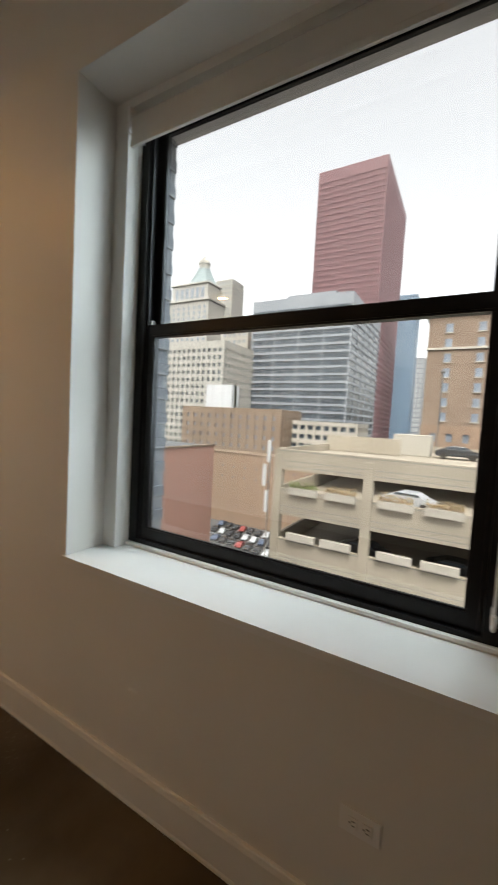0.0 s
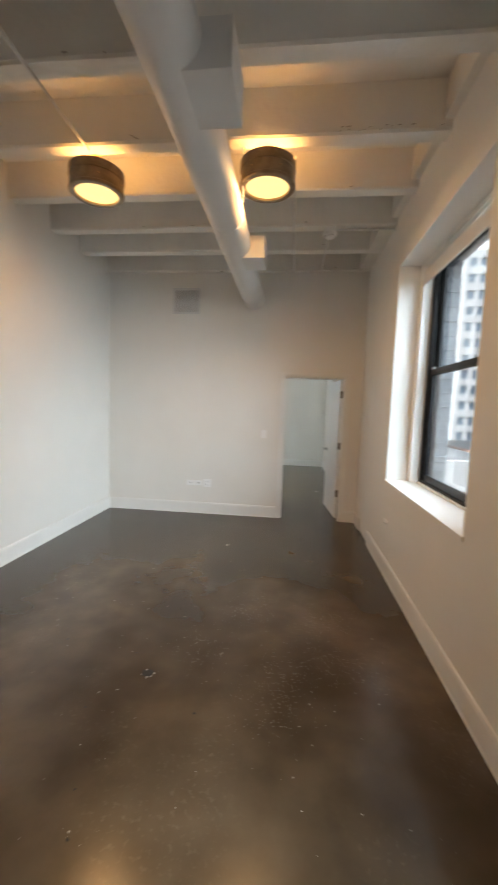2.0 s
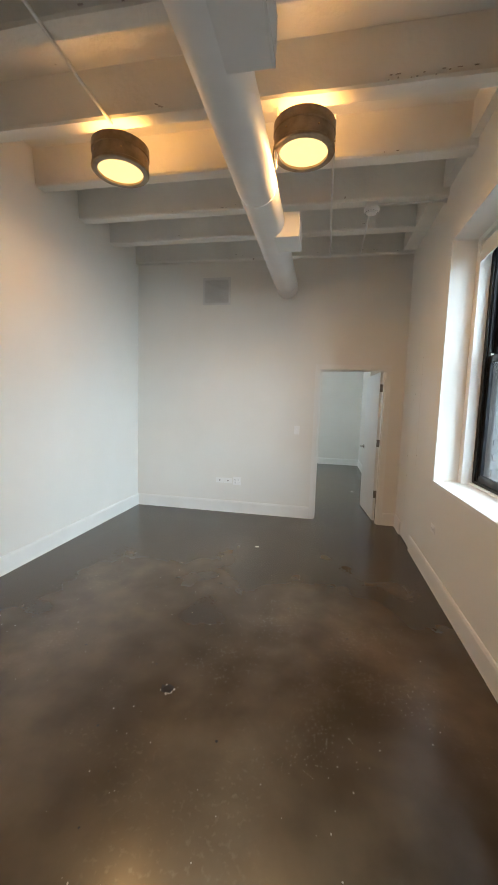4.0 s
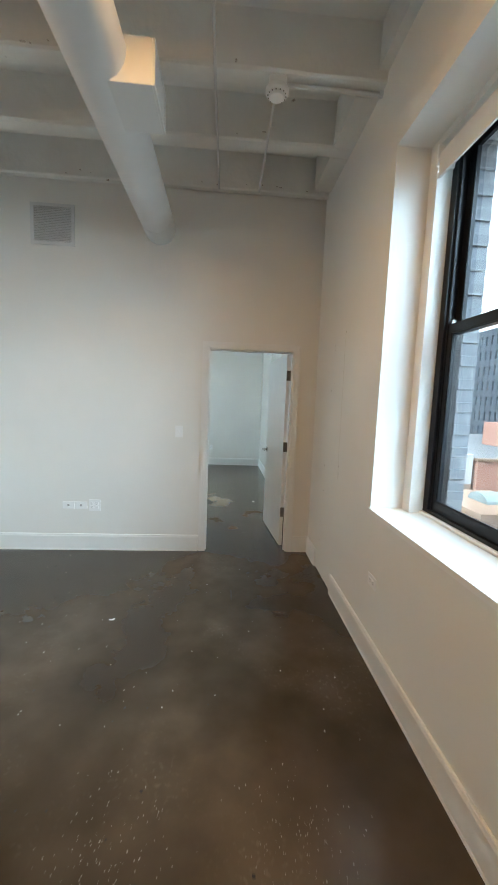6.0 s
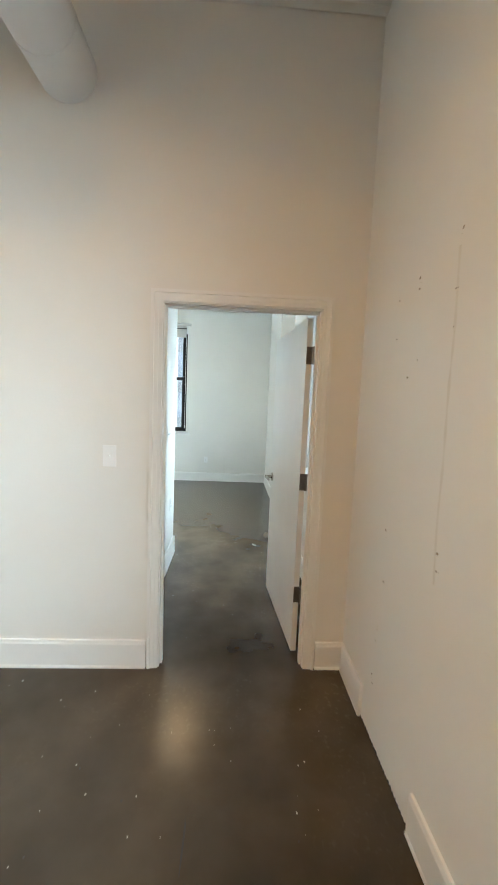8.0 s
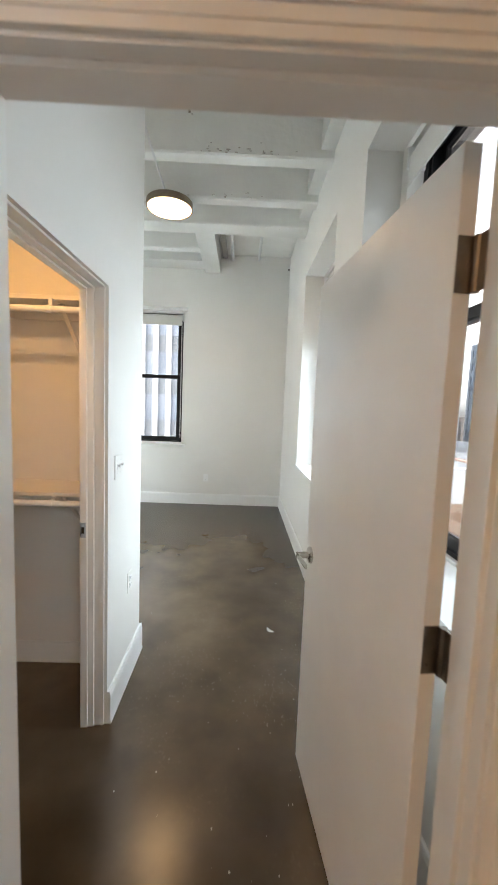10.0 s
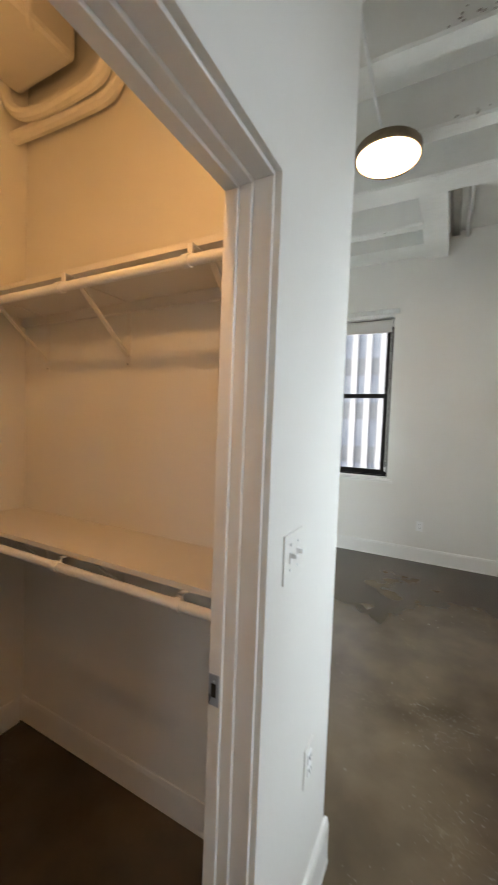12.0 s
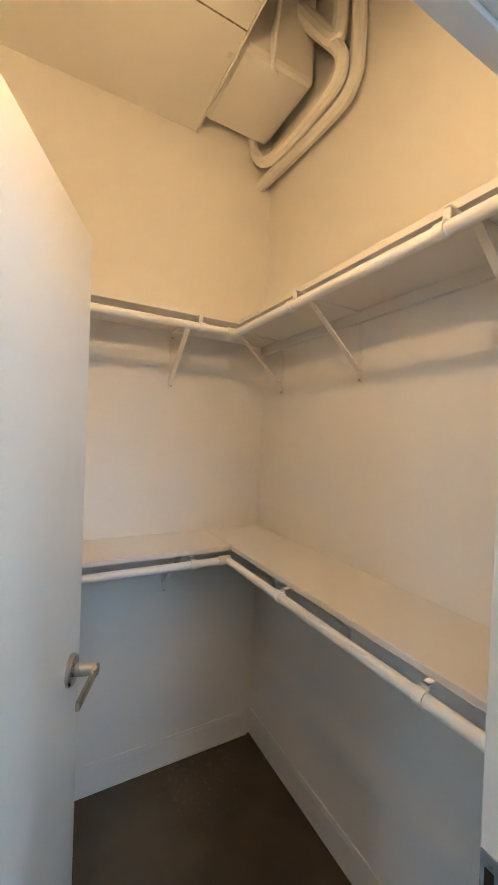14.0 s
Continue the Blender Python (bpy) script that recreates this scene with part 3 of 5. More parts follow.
def door_leaf(name, width, height, at, hand, label, lever_z):
    """A flush leaf; local x runs from the hinge edge to the free edge, hand: the side (+1/-1 of local y) of the hinge knuckles."""
    root = thing(name, label, "door", kind="structure", at=at)
    part("leaf", box(0.0, width, -0.0175, 0.0175, 0.012, height, 0.002), TRIM, root)
    for z in (0.38, 1.08, 1.82):
        bm = bmesh.new()
        rod(bm, (-0.008, hand * 0.020, z - 0.05), (-0.008, hand * 0.020, z + 0.05), 0.008, 12)
        slab(bm, -0.0022, -0.0002, -0.016, 0.016, z - 0.05, z + 0.05)
        slab(bm, -0.030, -0.004, hand * 0.018, hand * 0.0205, z - 0.05, z + 0.05)
        for k in (-0.033, 0.0, 0.033):
            rod(bm, (-0.0022, 0.006 if k else -0.008, z + k), (-0.004, 0.006 if k else -0.008, z + k), 0.004, 8)
        part("hinge", bm, HINGE, root, "dark nickel butt hinge", True)
    for out in (1, -1):
        lever(root, width - 0.065, out * 0.0175, lever_z, out, -1)
    part("latch_plate", box(width - 0.0005, width + 0.0012, -0.012, 0.012, lever_z - 0.028, lever_z + 0.028), NICKEL, root)
    return root


# open leaves: the bedroom's swings into the bedroom, the closet's into the closet
ang = math.degrees(math.atan2(0.90, -0.085))
door_leaf("door_bedroom", 0.845, 2.03, pose(0.815, WT + 0.022, 0, 0, 0, ang), -1, "white flush bedroom door standing open into the bedroom", 0.96)
ang = math.degrees(math.atan2(0.256, -0.660))
door_leaf("door_closet", 0.706, 1.985, pose(XC - CT - 0.006, CD0 + 0.022, 0, 0, 0, ang), 1, "white flush closet door standing ajar inside the closet", 1.03)


# ---------------------------------------------------------------- living room fittings
duct = thing("air_duct", "white painted round spiral air duct under the joists", "duct")
DX, DZ, DR = -0.475, 3.105, 0.142
part("duct_pipe", rod(bmesh.new(), (DX, YS + 0.001, DZ), (DX, -0.001, DZ), DR, 48), DUCT, duct, smooth=True)
for y in (-6.75, -4.55, -2.35, -0.25):
    bm = bmesh.new()
    rod(bm, (DX, y - 0.012, DZ), (DX, y + 0.012, DZ), DR + 0.003, 48)
    part("seam_ring", bm, DUCT, duct, smooth=True)
for y in (-5.72, -2.54):
    for x in (DX - 0.16, DX + 0.148):
        part("hanger_strap", box(x, x + 0.012, y - 0.015, y + 0.015, DZ, JB + 0.01), DUCT, duct)


def register_box(y0, y1):
    """A sheet-metal branch on the side of the duct with a louvred grille."""
    root = part("register_box", box(DX + 0.02, -0.215, y0, y1, 2.975, 3.175, 0.003), DUCT, duct)
    bm = bmesh.new()
    for a, b, lo, hi in ((y0, y0 + 0.02, 2.975, 3.175), (y1 - 0.02, y1, 2.975, 3.175), (y0 + 0.02, y1 - 0.02, 2.975, 2.995), (y0 + 0.02, y1 - 0.02, 3.155, 3.175)):
        slab(bm, -0.2148, -0.204, a, b, lo, hi)
    part("grille_frame", bm, DUCT, root)
    for k in range(9):
        z = 3.003 + 0.0175 * k
        bm = bmesh.new()
        vs = [bm.verts.new(v) for v in ((-0.2146, y0 + 0.02, z), (-0.206, y0 + 0.02, z + 0.009), (-0.206, y1 - 0.02, z + 0.009), (-0.2146, y1 - 0.02, z))]
        vt = [bm.verts.new(v.co + Vector((0, 0, 0.002))) for v in vs]
        bm.faces.new(vs), bm.faces.new(vt[::-1])
        for i in range(4):
            j = (i + 1) % 4
            bm.faces.new((vs[i], vs[j], vt[j], vt[i]))
        part("slat", bm, DUCT, root)


register_box(-1.83, -1.50)
register_box(-3.79, -3.45)
register_box(-5.75, -5.41)


def pendant(x, y, name="ceiling_lamp"):
    """A short drum lamp of aged bronze with a lit glass face, hung on a ribbed neck from a joist."""
    root = thing(name, "aged bronze drum ceiling lamp with a glowing amber glass face", "ceiling lamp", group="bronze drum lamps", at=pose(x, y, 0))
    z = 3.205
    prof = [(0.160, 0.0), (0.196, 0.0), (0.203, 0.006), (0.203, 0.020), (0.197, 0.026), (0.197, 0.105), (0.203, 0.110), (0.203, 0.168), (0.196, 0.168),
            (0.192, 0.142), (0.150, 0.146), (0.150, 0.152), (0.06, 0.156), (0.0001, 0.156)]
    housing = part("housing", lathe(bmesh.new(), [(0.0001, 0.03), (0.160, 0.03)] + prof, 56, (0, 0, z)), BRONZE, root, smooth=True)
    part("glass_face", lathe(bmesh.new(), [(0.0001, 0.004), (0.08, 0.006), (0.159, 0.016), (0.159, 0.029), (0.0001, 0.029)], 56, (0, 0, z)), LAMP_WARM, root, "glowing amber glass", True)
    part("neck", lathe(bmesh.new(), [(0.035, 0.156), (0.052, 0.160), (0.060, 0.175), (0.052, 0.190), (0.040, 0.193), (0.040, 0.200), (0.056, 0.204), (0.062, 0.216), (0.054, 0.230), (0.03, 0.236), (0.03, 0.252),
                                     (0.058, 0.254), (0.058, 0.2655)], 32, (0, 0, z)), BRASS, root, "bright ribbed metal neck", True)
    for k in range(6):
        a = k * math.pi / 3
        bm = bmesh.new()
        rod(bm, (0.198 * math.cos(a), 0.198 * math.sin(a), z + 0.066), (0.204 * math.cos(a), 0.204 * math.sin(a), z + 0.066), 0.005, 8)
        part("screw", bm, BRASS, root)
    part("uplight_ring", lathe(bmesh.new(), [(0.070, 0.1575), (0.186, 0.1475), (0.186, 0.1525), (0.070, 0.1625)], 40, (0, 0, z)), LAMP_UP, root, "glowing amber slot on the lamp's top")
    bulb = new("bulb", bpy.data.lights.new("bulb", "AREA"))
    bulb.data.shape, bulb.data.size, bulb.data.energy, bulb.data.color = "DISK", 0.12, 1.35, WARM
    bulb.parent, bulb.location = root, (0, 0, z - 0.012)
    return root


pendant(-0.145, -2.50)
pendant(-1.475, -2.48)


def bar(name, points, r, label, material=None, category="conduit"):
    return tagged(part(name, tube(bmesh.new(), points, r, 10), material or DUCT, None, "", True), label, category)


bar("conduit", bend([(-1.475, -2.60, JB - 0.012), (-1.46, -3.2, JB - 0.014), (-1.42, -4.2, JB - 0.016), (-1.40, -6.0, JB - 0.013), (-1.40, YS, JB - 0.012)]), 0.010, "white painted conduit running under the joists to a lamp")
bar("conduit", [(0.05, -2.46, JB - 0.011), (0.05, -1.3, JB - 0.011), (0.06, -0.4, JB - 0.011), (0.06, -0.075, JB - 0.012)], 0.009, "thin white conduit under the joists")
bar("conduit", [(0.425, -1.20, JB - 0.010), (0.425, -0.6, JB - 0.012), (0.425, -0.075, JB - 0.012)], 0.009, "thin white conduit from the detector to the wall")
bar("conduit", [(0.47, -1.275, JB - 0.014), (XE, -1.275, JB - 0.014)], 0.011, "white conduit from the detector to the window wall")
bar("conduit", [(XE - 0.02, -1.275, JB - 0.014), (XE - 0.0005, -1.275, JB - 0.014)], 0.020, "round conduit escutcheon at the wall", category="escutcheon")

smoke = thing("smoke_detector", "white round smoke detector on a square box under a joist", "smoke detector", at=pose(0.425, -1.275, 0))
part("back_box", box(-0.052, 0.052, -0.052, 0.052, JB - 0.040, JB + 0.004, 0.003), PLASTIC, smoke)
part("body", lathe(bmesh.new(), [(0.066, -0.041), (0.070, -0.046), (0.070, -0.066), (0.060, -0.078), (0.050, -0.080), (0.050, -0.086), (0.042, -0.094), (0.0001, -0.096)][::-1], 36, (0, 0, JB)), PLASTIC, smoke, smooth=True)
bm = bmesh.new()
for k in range(14):
    a = k * math.pi / 7
    slab(bm, 0.055 * math.cos(a) - 0.003, 0.055 * math.cos(a) + 0.003, 0.055 * math.sin(a) - 0.003, 0.055 * math.sin(a) + 0.003, JB - 0.0815, JB - 0.078)
part("sensor_slot", bm, DARK, smoke)

vent = thing("wall_vent", "white louvred return air grille high on the partition", "air vent")
VX0, VX1, VZ0, VZ1 = -1.64, -1.25, 2.90, 3.26
bm = bmesh.new()
for a, b, lo, hi in ((VX0, VX0 + 0.028, VZ0, VZ1), (VX1 - 0.028, VX1, VZ0, VZ1), (VX0 + 0.028, VX1 - 0.028, VZ0, VZ0 + 0.028), (VX0 + 0.028, VX1 - 0.028, VZ1 - 0.028, VZ1)):
    slab(bm, a, b, -0.012, -0.0005, lo, hi)
part("frame", bm, DUCT, vent)
part("backing", box(VX0 + 0.028, VX1 - 0.028, -0.002, -0.0006, VZ0 + 0.028, VZ1 - 0.028), VENTBACK, vent)
bm = bmesh.new()
vs = [bm.verts.new(v) for v in ((VX0 + 0.028, -0.0105, 0.0), (VX1 - 0.028, -0.0105, 0.0), (VX1 - 0.028, -0.003, 0.0125), (VX0 + 0.028, -0.003, 0.0125))]
vt = [bm.verts.new(v.co + Vector((0, -0.001, 0.0015))) for v in vs]
bm.faces.new(vs), bm.faces.new(vt[::-1])
for i in range(4):
    j = (i + 1) % 4
    bm.faces.new((vs[i], vs[j], vt[j], vt[i]))
slat_mesh = mesh_of("slat", bm, DUCT)
for k in range(21):
    s = new("slat", slat_mesh)
    s.parent, s.location = vent, (0, 0, VZ0 + 0.030 + 0.0143 * k)


def plate(name, at, kind, label, cover=PLASTIC):
    """A wall plate, in local x along the wall and y into the wall."""
    root = thing(name, label, "light switch" if kind.startswith("switch") else "electrical outlet", group="wall plates", at=at)
    w = {"switch": 0.036, "switch_pair": 0.058, "outlet": 0.036, "outlet_pair": 0.058, "low": 0.058}[kind]
    h = 0.036 if kind == "low" else 0.058
    bm = bmesh.new()
    slab(bm, -w, w, -0.005, -0.0003, -h, h)
    part("cover", soft(bm, 0.0015), cover, root)
    for x in ((-0.023, 0.023) if kind.endswith("pair") else (0.0,)):
        if kind.startswith("switch"):
            part("toggle_slot", box(x - 0.006, x + 0.006, -0.0075, -0.0038, -0.013, 0.013), PLASTIC, root)
            part("toggle", box(x - 0.004, x + 0.004, -0.020, -0.0074, 0.0, 0.011, 0.001), PLASTIC, root)
            for z in (-0.03, 0.03):
                part("screw", rod(bmesh.new(), (x, -0.0075, z), (x, -0.0038, z), 0.0033, 8), PLASTIC, root)
        elif kind == "low":
            part("jack", box(x - 0.010, x + 0.010, -0.008, -0.0038, -0.010, 0.010), VENTBACK, root)
        else:
            for z in (-0.020, 0.020):
                face = part("socket", soft(box(x - 0.016, x + 0.016, -0.009, -0.0038, z - 0.014, z + 0.014), 0.0015), PLASTIC, root)
                bm = bmesh.new()
                for dx in (-0.0065, 0.0065):
                    slab(bm, x + dx - 0.0012, x + dx + 0.0012, -0.0096, -0.0088, z - 0.001, z + 0.008)
                rod(bm, (x, -0.0096, z - 0.007), (x, -0.0088, z - 0.007), 0.0024, 8)
                part("slot", bm, DARK, face)
    return root


plate("light_switch", pose(-0.27, 0, 1.22), "switch", "white toggle light switch beside the bedroom doorway")
plate("wall_outlet", pose(-1.086, 0, 0.458), "outlet_pair", "white double outlet above the baseboard")
plate("cable_plate", pose(-1.217, 0, 0.455), "low", "white cable plate with a dark jack")
plate("cable_plate", pose(-1.339, 0, 0.455), "low", "white cable plate with a dark jack")
EAST = lambda y, z: pose(XE, y, z, 0, 0, -90)
plate("wall_outlet", EAST(-5.316, 0.45) @ pose(0, 0, 0, 0, 90, 0), "outlet", "white wall outlet set sideways under the window")
plate("wall_outlet", EAST(-1.665, 0.50) @ pose(0, 0, 0, 0, 90, 0), "outlet", "white wall outlet set sideways under the window")
plate("light_switch", pose(XC, 1.275, 1.235, 0, 0, 90), "switch_pair", "white double toggle switch on the closet wall", WALL)
plate("wall_outlet", pose(XC, 1.475, 0.555, 0, 0, 90), "outlet", "white wall outlet near the closet corner", WALL)
plate("wall_outlet", pose(-0.10, YN, 0.42), "outlet", "white wall outlet on the bedroom end wall")

# ---------------------------------------------------------------- bedroom fittings
bed_lamp = thing("flush_lamp", "round flush bedroom lamp with bronze rim and glowing white diffuser", "ceiling lamp", at=pose(-0.315, 3.15, -0.055))
part("rim", lathe(bmesh.new(), [(0.0001, -0.008), (0.198, -0.008), (0.200, -0.066), (0.207, -0.070), (0.213, -0.062), (0.213, -0.012), (0.207, -0.004), (0.06, -0.002), (0.06, 0.058), (0.0001, 0.058)], 56, (0, 0, JB)), BRONZE, bed_lamp, smooth=True)
part("diffuser", lathe(bmesh.new(), [(0.0001, -0.088), (0.08, -0.086), (0.15, -0.079), (0.196, -0.066), (0.196, -0.012), (0.0001, -0.012)], 56, (0, 0, JB)), LAMP_BED, bed_lamp, "glowing white diffuser", True)
bar("conduit", bend([(-0.34, 3.05, JB - 0.010), (-0.33, 2.55, JB - 0.011), (-0.31, 2.1, JB - 0.011), (-0.262, 1.93, JB - 0.012), (-0.262, 1.705, JB - 0.011)]), 0.009, "thin white conduit to the bedroom lamp")
bar("ceiling_pipe", [(0.215, 3.92, ZS - 0.06), (0.215, YN, ZS - 0.06)], 0.022, "white painted pipe under the bedroom ceiling", category="pipe")
bar("ceiling_pipe", [(0.60, 3.92, ZS - 0.05), (0.60, YN, ZS - 0.05)], 0.020, "white painted pipe under the bedroom ceiling", category="pipe")
tagged(part("ceiling_channel", box(0.060, 0.135, 3.93, YN - 0.002, ZS - 0.05, ZS + 0.002, 0.004), SCREW), "grey steel channel in the ceiling recess", "metal channel")
bar("sprinkler_stub", [(1.05, 5.26, 3.60), (1.05, 5.2795, 3.60)], 0.012, "small dark pipe stub in the corner", DARK, "pipe")

# ---------------------------------------------------------------- closet
SD = 0.297            # shelf depth


def shelf(z, label):
    root = thing("closet_shelf", label, "shelf", group="closet shelves")
    part("back_board", box(XB + 0.001, XB + SD, WT + 0.08, YC - SD - 0.001, z - 0.019, z, 0.0015), SHELF, root)
    part("side_board", box(XB + 0.001, XC - CT - 0.002, YC - SD, YC - 0.001, z - 0.019, z, 0.0015), SHELF, root)
    part("cleat", box(XB + 0.001, XC - CT - 0.002, YC - 0.02, YC - 0.0012, z - 0.058, z - 0.0195), SHELF, root)
    rail = 0.0145
    zr, xr, yr = z - (0.070 if z > 1.5 else 0.045), XB + SD + 0.033, YC - SD - 0.033
    part("back_rod", rod(bmesh.new(), (xr, WT + 0.08, zr), (xr, yr + 0.004, zr), rail, 20), PLASTIC, root, "white hanging rod", True)
    part("side_rod", rod(bmesh.new(), (xr - (0.075 if z > 1.5 else 0.0), yr, zr), (XC - CT - 0.003, yr, zr), rail, 20), PLASTIC, root, "white hanging rod", True)
    bm = bmesh.new()
    rod(bm, (xr, yr - 0.04, zr), (xr, yr + 0.012, zr), rail + 0.004, 20)
    part("rod_collar", bm, SHELF, root, smooth=True)

    def hook(x, y, turn):
        bm = rod(bmesh.new(), (-0.011, 0, 0), (0.011, 0, 0), rail + 0.0035, 18)
        slab(bm, -0.008, 0.008, 0.010, 0.0145, 0.006, z - 0.0192 - zr)
        slab(bm, -0.008, 0.008, 0.010, 0.050, z - 0.0222 - zr, z - 0.0192 - zr)
        h = part("rod_hook", bm, PLASTIC, root, smooth=True)
        h.location, h.rotation_euler = (x, y, zr), (0, 0, turn)

    def bracket(x, y, turn):
        bm = bmesh.new()
        slab(bm, -0.011, 0.011, -0.003, -0.0002, -0.272, -0.0205)
        slab(bm, -0.011, 0.011, -0.262, -0.003, -0.0235, -0.0205)
        a, b = Vector((0, -0.003, -0.232)), Vector((0, -0.235, -0.024))
        side = Vector((0.010, 0, 0))
        nrm = (b - a).normalized().cross(Vector((1, 0, 0))) * 0.003
        vs = [bm.verts.new(p + s * side + t * nrm) for p in (a, b) for s in (-1, 1) for t in (-1, 1)]
        for q in ((0, 1, 3, 2), (4, 6, 7, 5), (0, 4, 5, 1), (2, 3, 7, 6), (0, 2, 6, 4), (1, 5, 7, 3)):
            bm.faces.new([vs[i] for i in q])
        br = part("bracket", bm, SHELF, root)
        br.location, br.rotation_euler = (x, y, z), (0, 0, turn)
        for dz in (-0.262, -0.045):
            part("screw", rod(bmesh.new(), (0, -0.0055, dz), (0, -0.0028, dz), 0.004, 8), SCREW, br)

    for x in (-1.525, -1.015, -0.47):
        bracket(x, YC, 0.0)
    for y in (1.075, 0.62):
        bracket(XB, y, radians(90))
    for x in (-0.985, -0.478):
        hook(x, yr, 0.0)
    for y in (1.09, 0.66):
        hook(xr, y, radians(90))
    return root


shelf(2.030, "white L-shaped upper closet shelf with hanging rods")
shelf(1.093, "white L-shaped lower closet shelf with hanging rods")

closet_lamp = thing("closet_lamp", "small round warm lamp on the wall over the closet door", "wall lamp", at=pose(XC - CT - 0.001, 0.62, 2.31, 0, -90, 0))
part("base", lathe(bmesh.new(), [(0.0001, 0.0), (0.055, 0.0), (0.055, 0.010), (0.048, 0.018), (0.0001, 0.018)], 32), PLASTIC, closet_lamp, smooth=True)
part("globe", lathe(bmesh.new(), [(0.0001, 0.0185), (0.024, 0.0185), (0.030, 0.040), (0.026, 0.053), (0.015, 0.061), (0.0001, 0.063)], 32), LAMP_CLOSET, closet_lamp, smooth=True)

unit = thing("duct_unit", "painted sheet-metal duct end above the closet corner", "duct")
part("casing", box(XB + 0.045, -1.27, 1.175, 1.50, 2.985, 3.45, 0.02), WALL, unit)
part("panel_seam", box(-1.198, -1.194, WT + 0.08, 1.150, 2.9475, 2.9505), STAIN, unit)
part("access_lip", box(XB + 0.002, XC - CT - 0.002, 1.1524, 1.158, 2.944, 3.005), WALL, unit)
for x in (-1.30, -1.09):
    part("panel_clip", box(x - 0.012, x + 0.012, 1.127, 1.143, 2.9475, 2.9497), DUCT, unit)


def pipes(label, *runs):
    for pts, r in runs:
        bar("insulated_pipe", bend(pts), r, label, WALL, "pipe")


pipes("thick cream painted insulated pipe in the closet corner",
      ([(XB + 0.004, 1.505, 2.822), (-1.55, 1.515, 2.822), (-1.32, 1.520, 2.815), (-1.13, 1.520, 2.815), (-1.065, 1.520, 2.85), (-1.045, 1.520, 2.93), (-1.045, 1.520, 3.15), (-1.045, 1.520, 3.76)], 0.028),
      ([(XB + 0.01, 1.44, 3.02), (-1.665, 1.46, 2.93), (-1.60, 1.475, 2.875), (-1.45, 1.475, 2.840), (-1.25, 1.465, 2.825), (-1.10, 1.460, 2.830), (-1.060, 1.458, 2.87), (-1.075, 1.455, 2.94), (-1.21, 1.45, 3.13), (-1.45, 1.44, 3.46)], 0.026),
      ([(-1.105, 1.47, 3.72), (-1.09, 1.47, 3.15), (-1.085, 1.462, 3.02), (-1.09, 1.45, 2.98), (-1.15, 1.44, 3.06), (-1.40, 1.42, 3.44)], 0.029))
pipes("thin cream painted hose hanging over the closet duct",
      ([(-1.12, 1.27, 3.60), (-1.17, 1.28, 3.30), (-1.235, 1.29, 3.12), (-1.262, 1.295, 3.03), (-1.29, 1.31, 2.995), (-1.32, 1.35, 3.00), (-1.33, 1.37, 3.06)], 0.014))

# ---------------------------------------------------------------- wear, chips and grit
rng = random.Random(7)


def flake(bm, centre, u, v, size, lift, corners=6):
    """One small irregular chip with a little thickness, lying in the plane of u and v."""
    c, nrm = Vector(centre), Vector(u).cross(Vector(v))
    pts = []
    for k in range(corners):
        a = 2 * math.pi * k / corners + rng.uniform(-0.3, 0.3)
        r = size * rng.uniform(0.45, 1.0)
        pts.append(c + Vector(u) * r * math.cos(a) + Vector(v) * r * math.sin(a))
    low = [bm.verts.new(p) for p in pts]
    high = [bm.verts.new(p + nrm * lift) for p in pts]
    bm.faces.new(high)
    for k in range(corners):
        j = (k + 1) % corners
        bm.faces.new((low[k], low[j], high[j], high[k]))


X, Y, Z = (1, 0, 0), (0, 1, 0), (0, 0, 1)
bm = bmesh.new()
for _ in range(620):
    while True:
        x, y = rng.uniform(-2.4, 0.85), rng.uniform(-5.0, 5.0)
        if y < -0.1 or (y > 0.2 and (x > -0.05 or y > 1.85)):
            break
    flake(bm, (x, y, 0.0004), X, Y, rng.choice((0.0015, 0.002, 0.0025, 0.0035, 0.005)), 0.0008)
for cx, cy in ((0.09, -3.30), (0.05, -3.55), (-0.415, -3.14), (0.41, -3.145), (-0.20, -2.64), (0.46, -2.61), (0.29, 2.04), (0.10, 1.54), (0.65, 1.31), (0.2, 2.6)):
    for _ in range(150):
        flake(bm, (cx + rng.gauss(0, 0.11), cy + rng.gauss(0, 0.13), 0.0004), X, Y, rng.uniform(0.001, 0.0030), 0.0008, 5)
tagged(part("floor_grit", bm, GRIT), "pale grit and plaster crumbs scattered on the floor", "debris", kind="stuff")
bm = bmesh.new()
for _ in range(60):
    x, y = rng.uniform(-2.2, 0.7), rng.uniform(-4.8, -0.3)
    flake(bm, (x, y, 0.0003), X, Y, rng.uniform(0.004, 0.011), 0.0004)
tagged(part("floor_pits", bm, DARK), "small dark pits and spots in the concrete floor", "floor marks", kind="stuff")


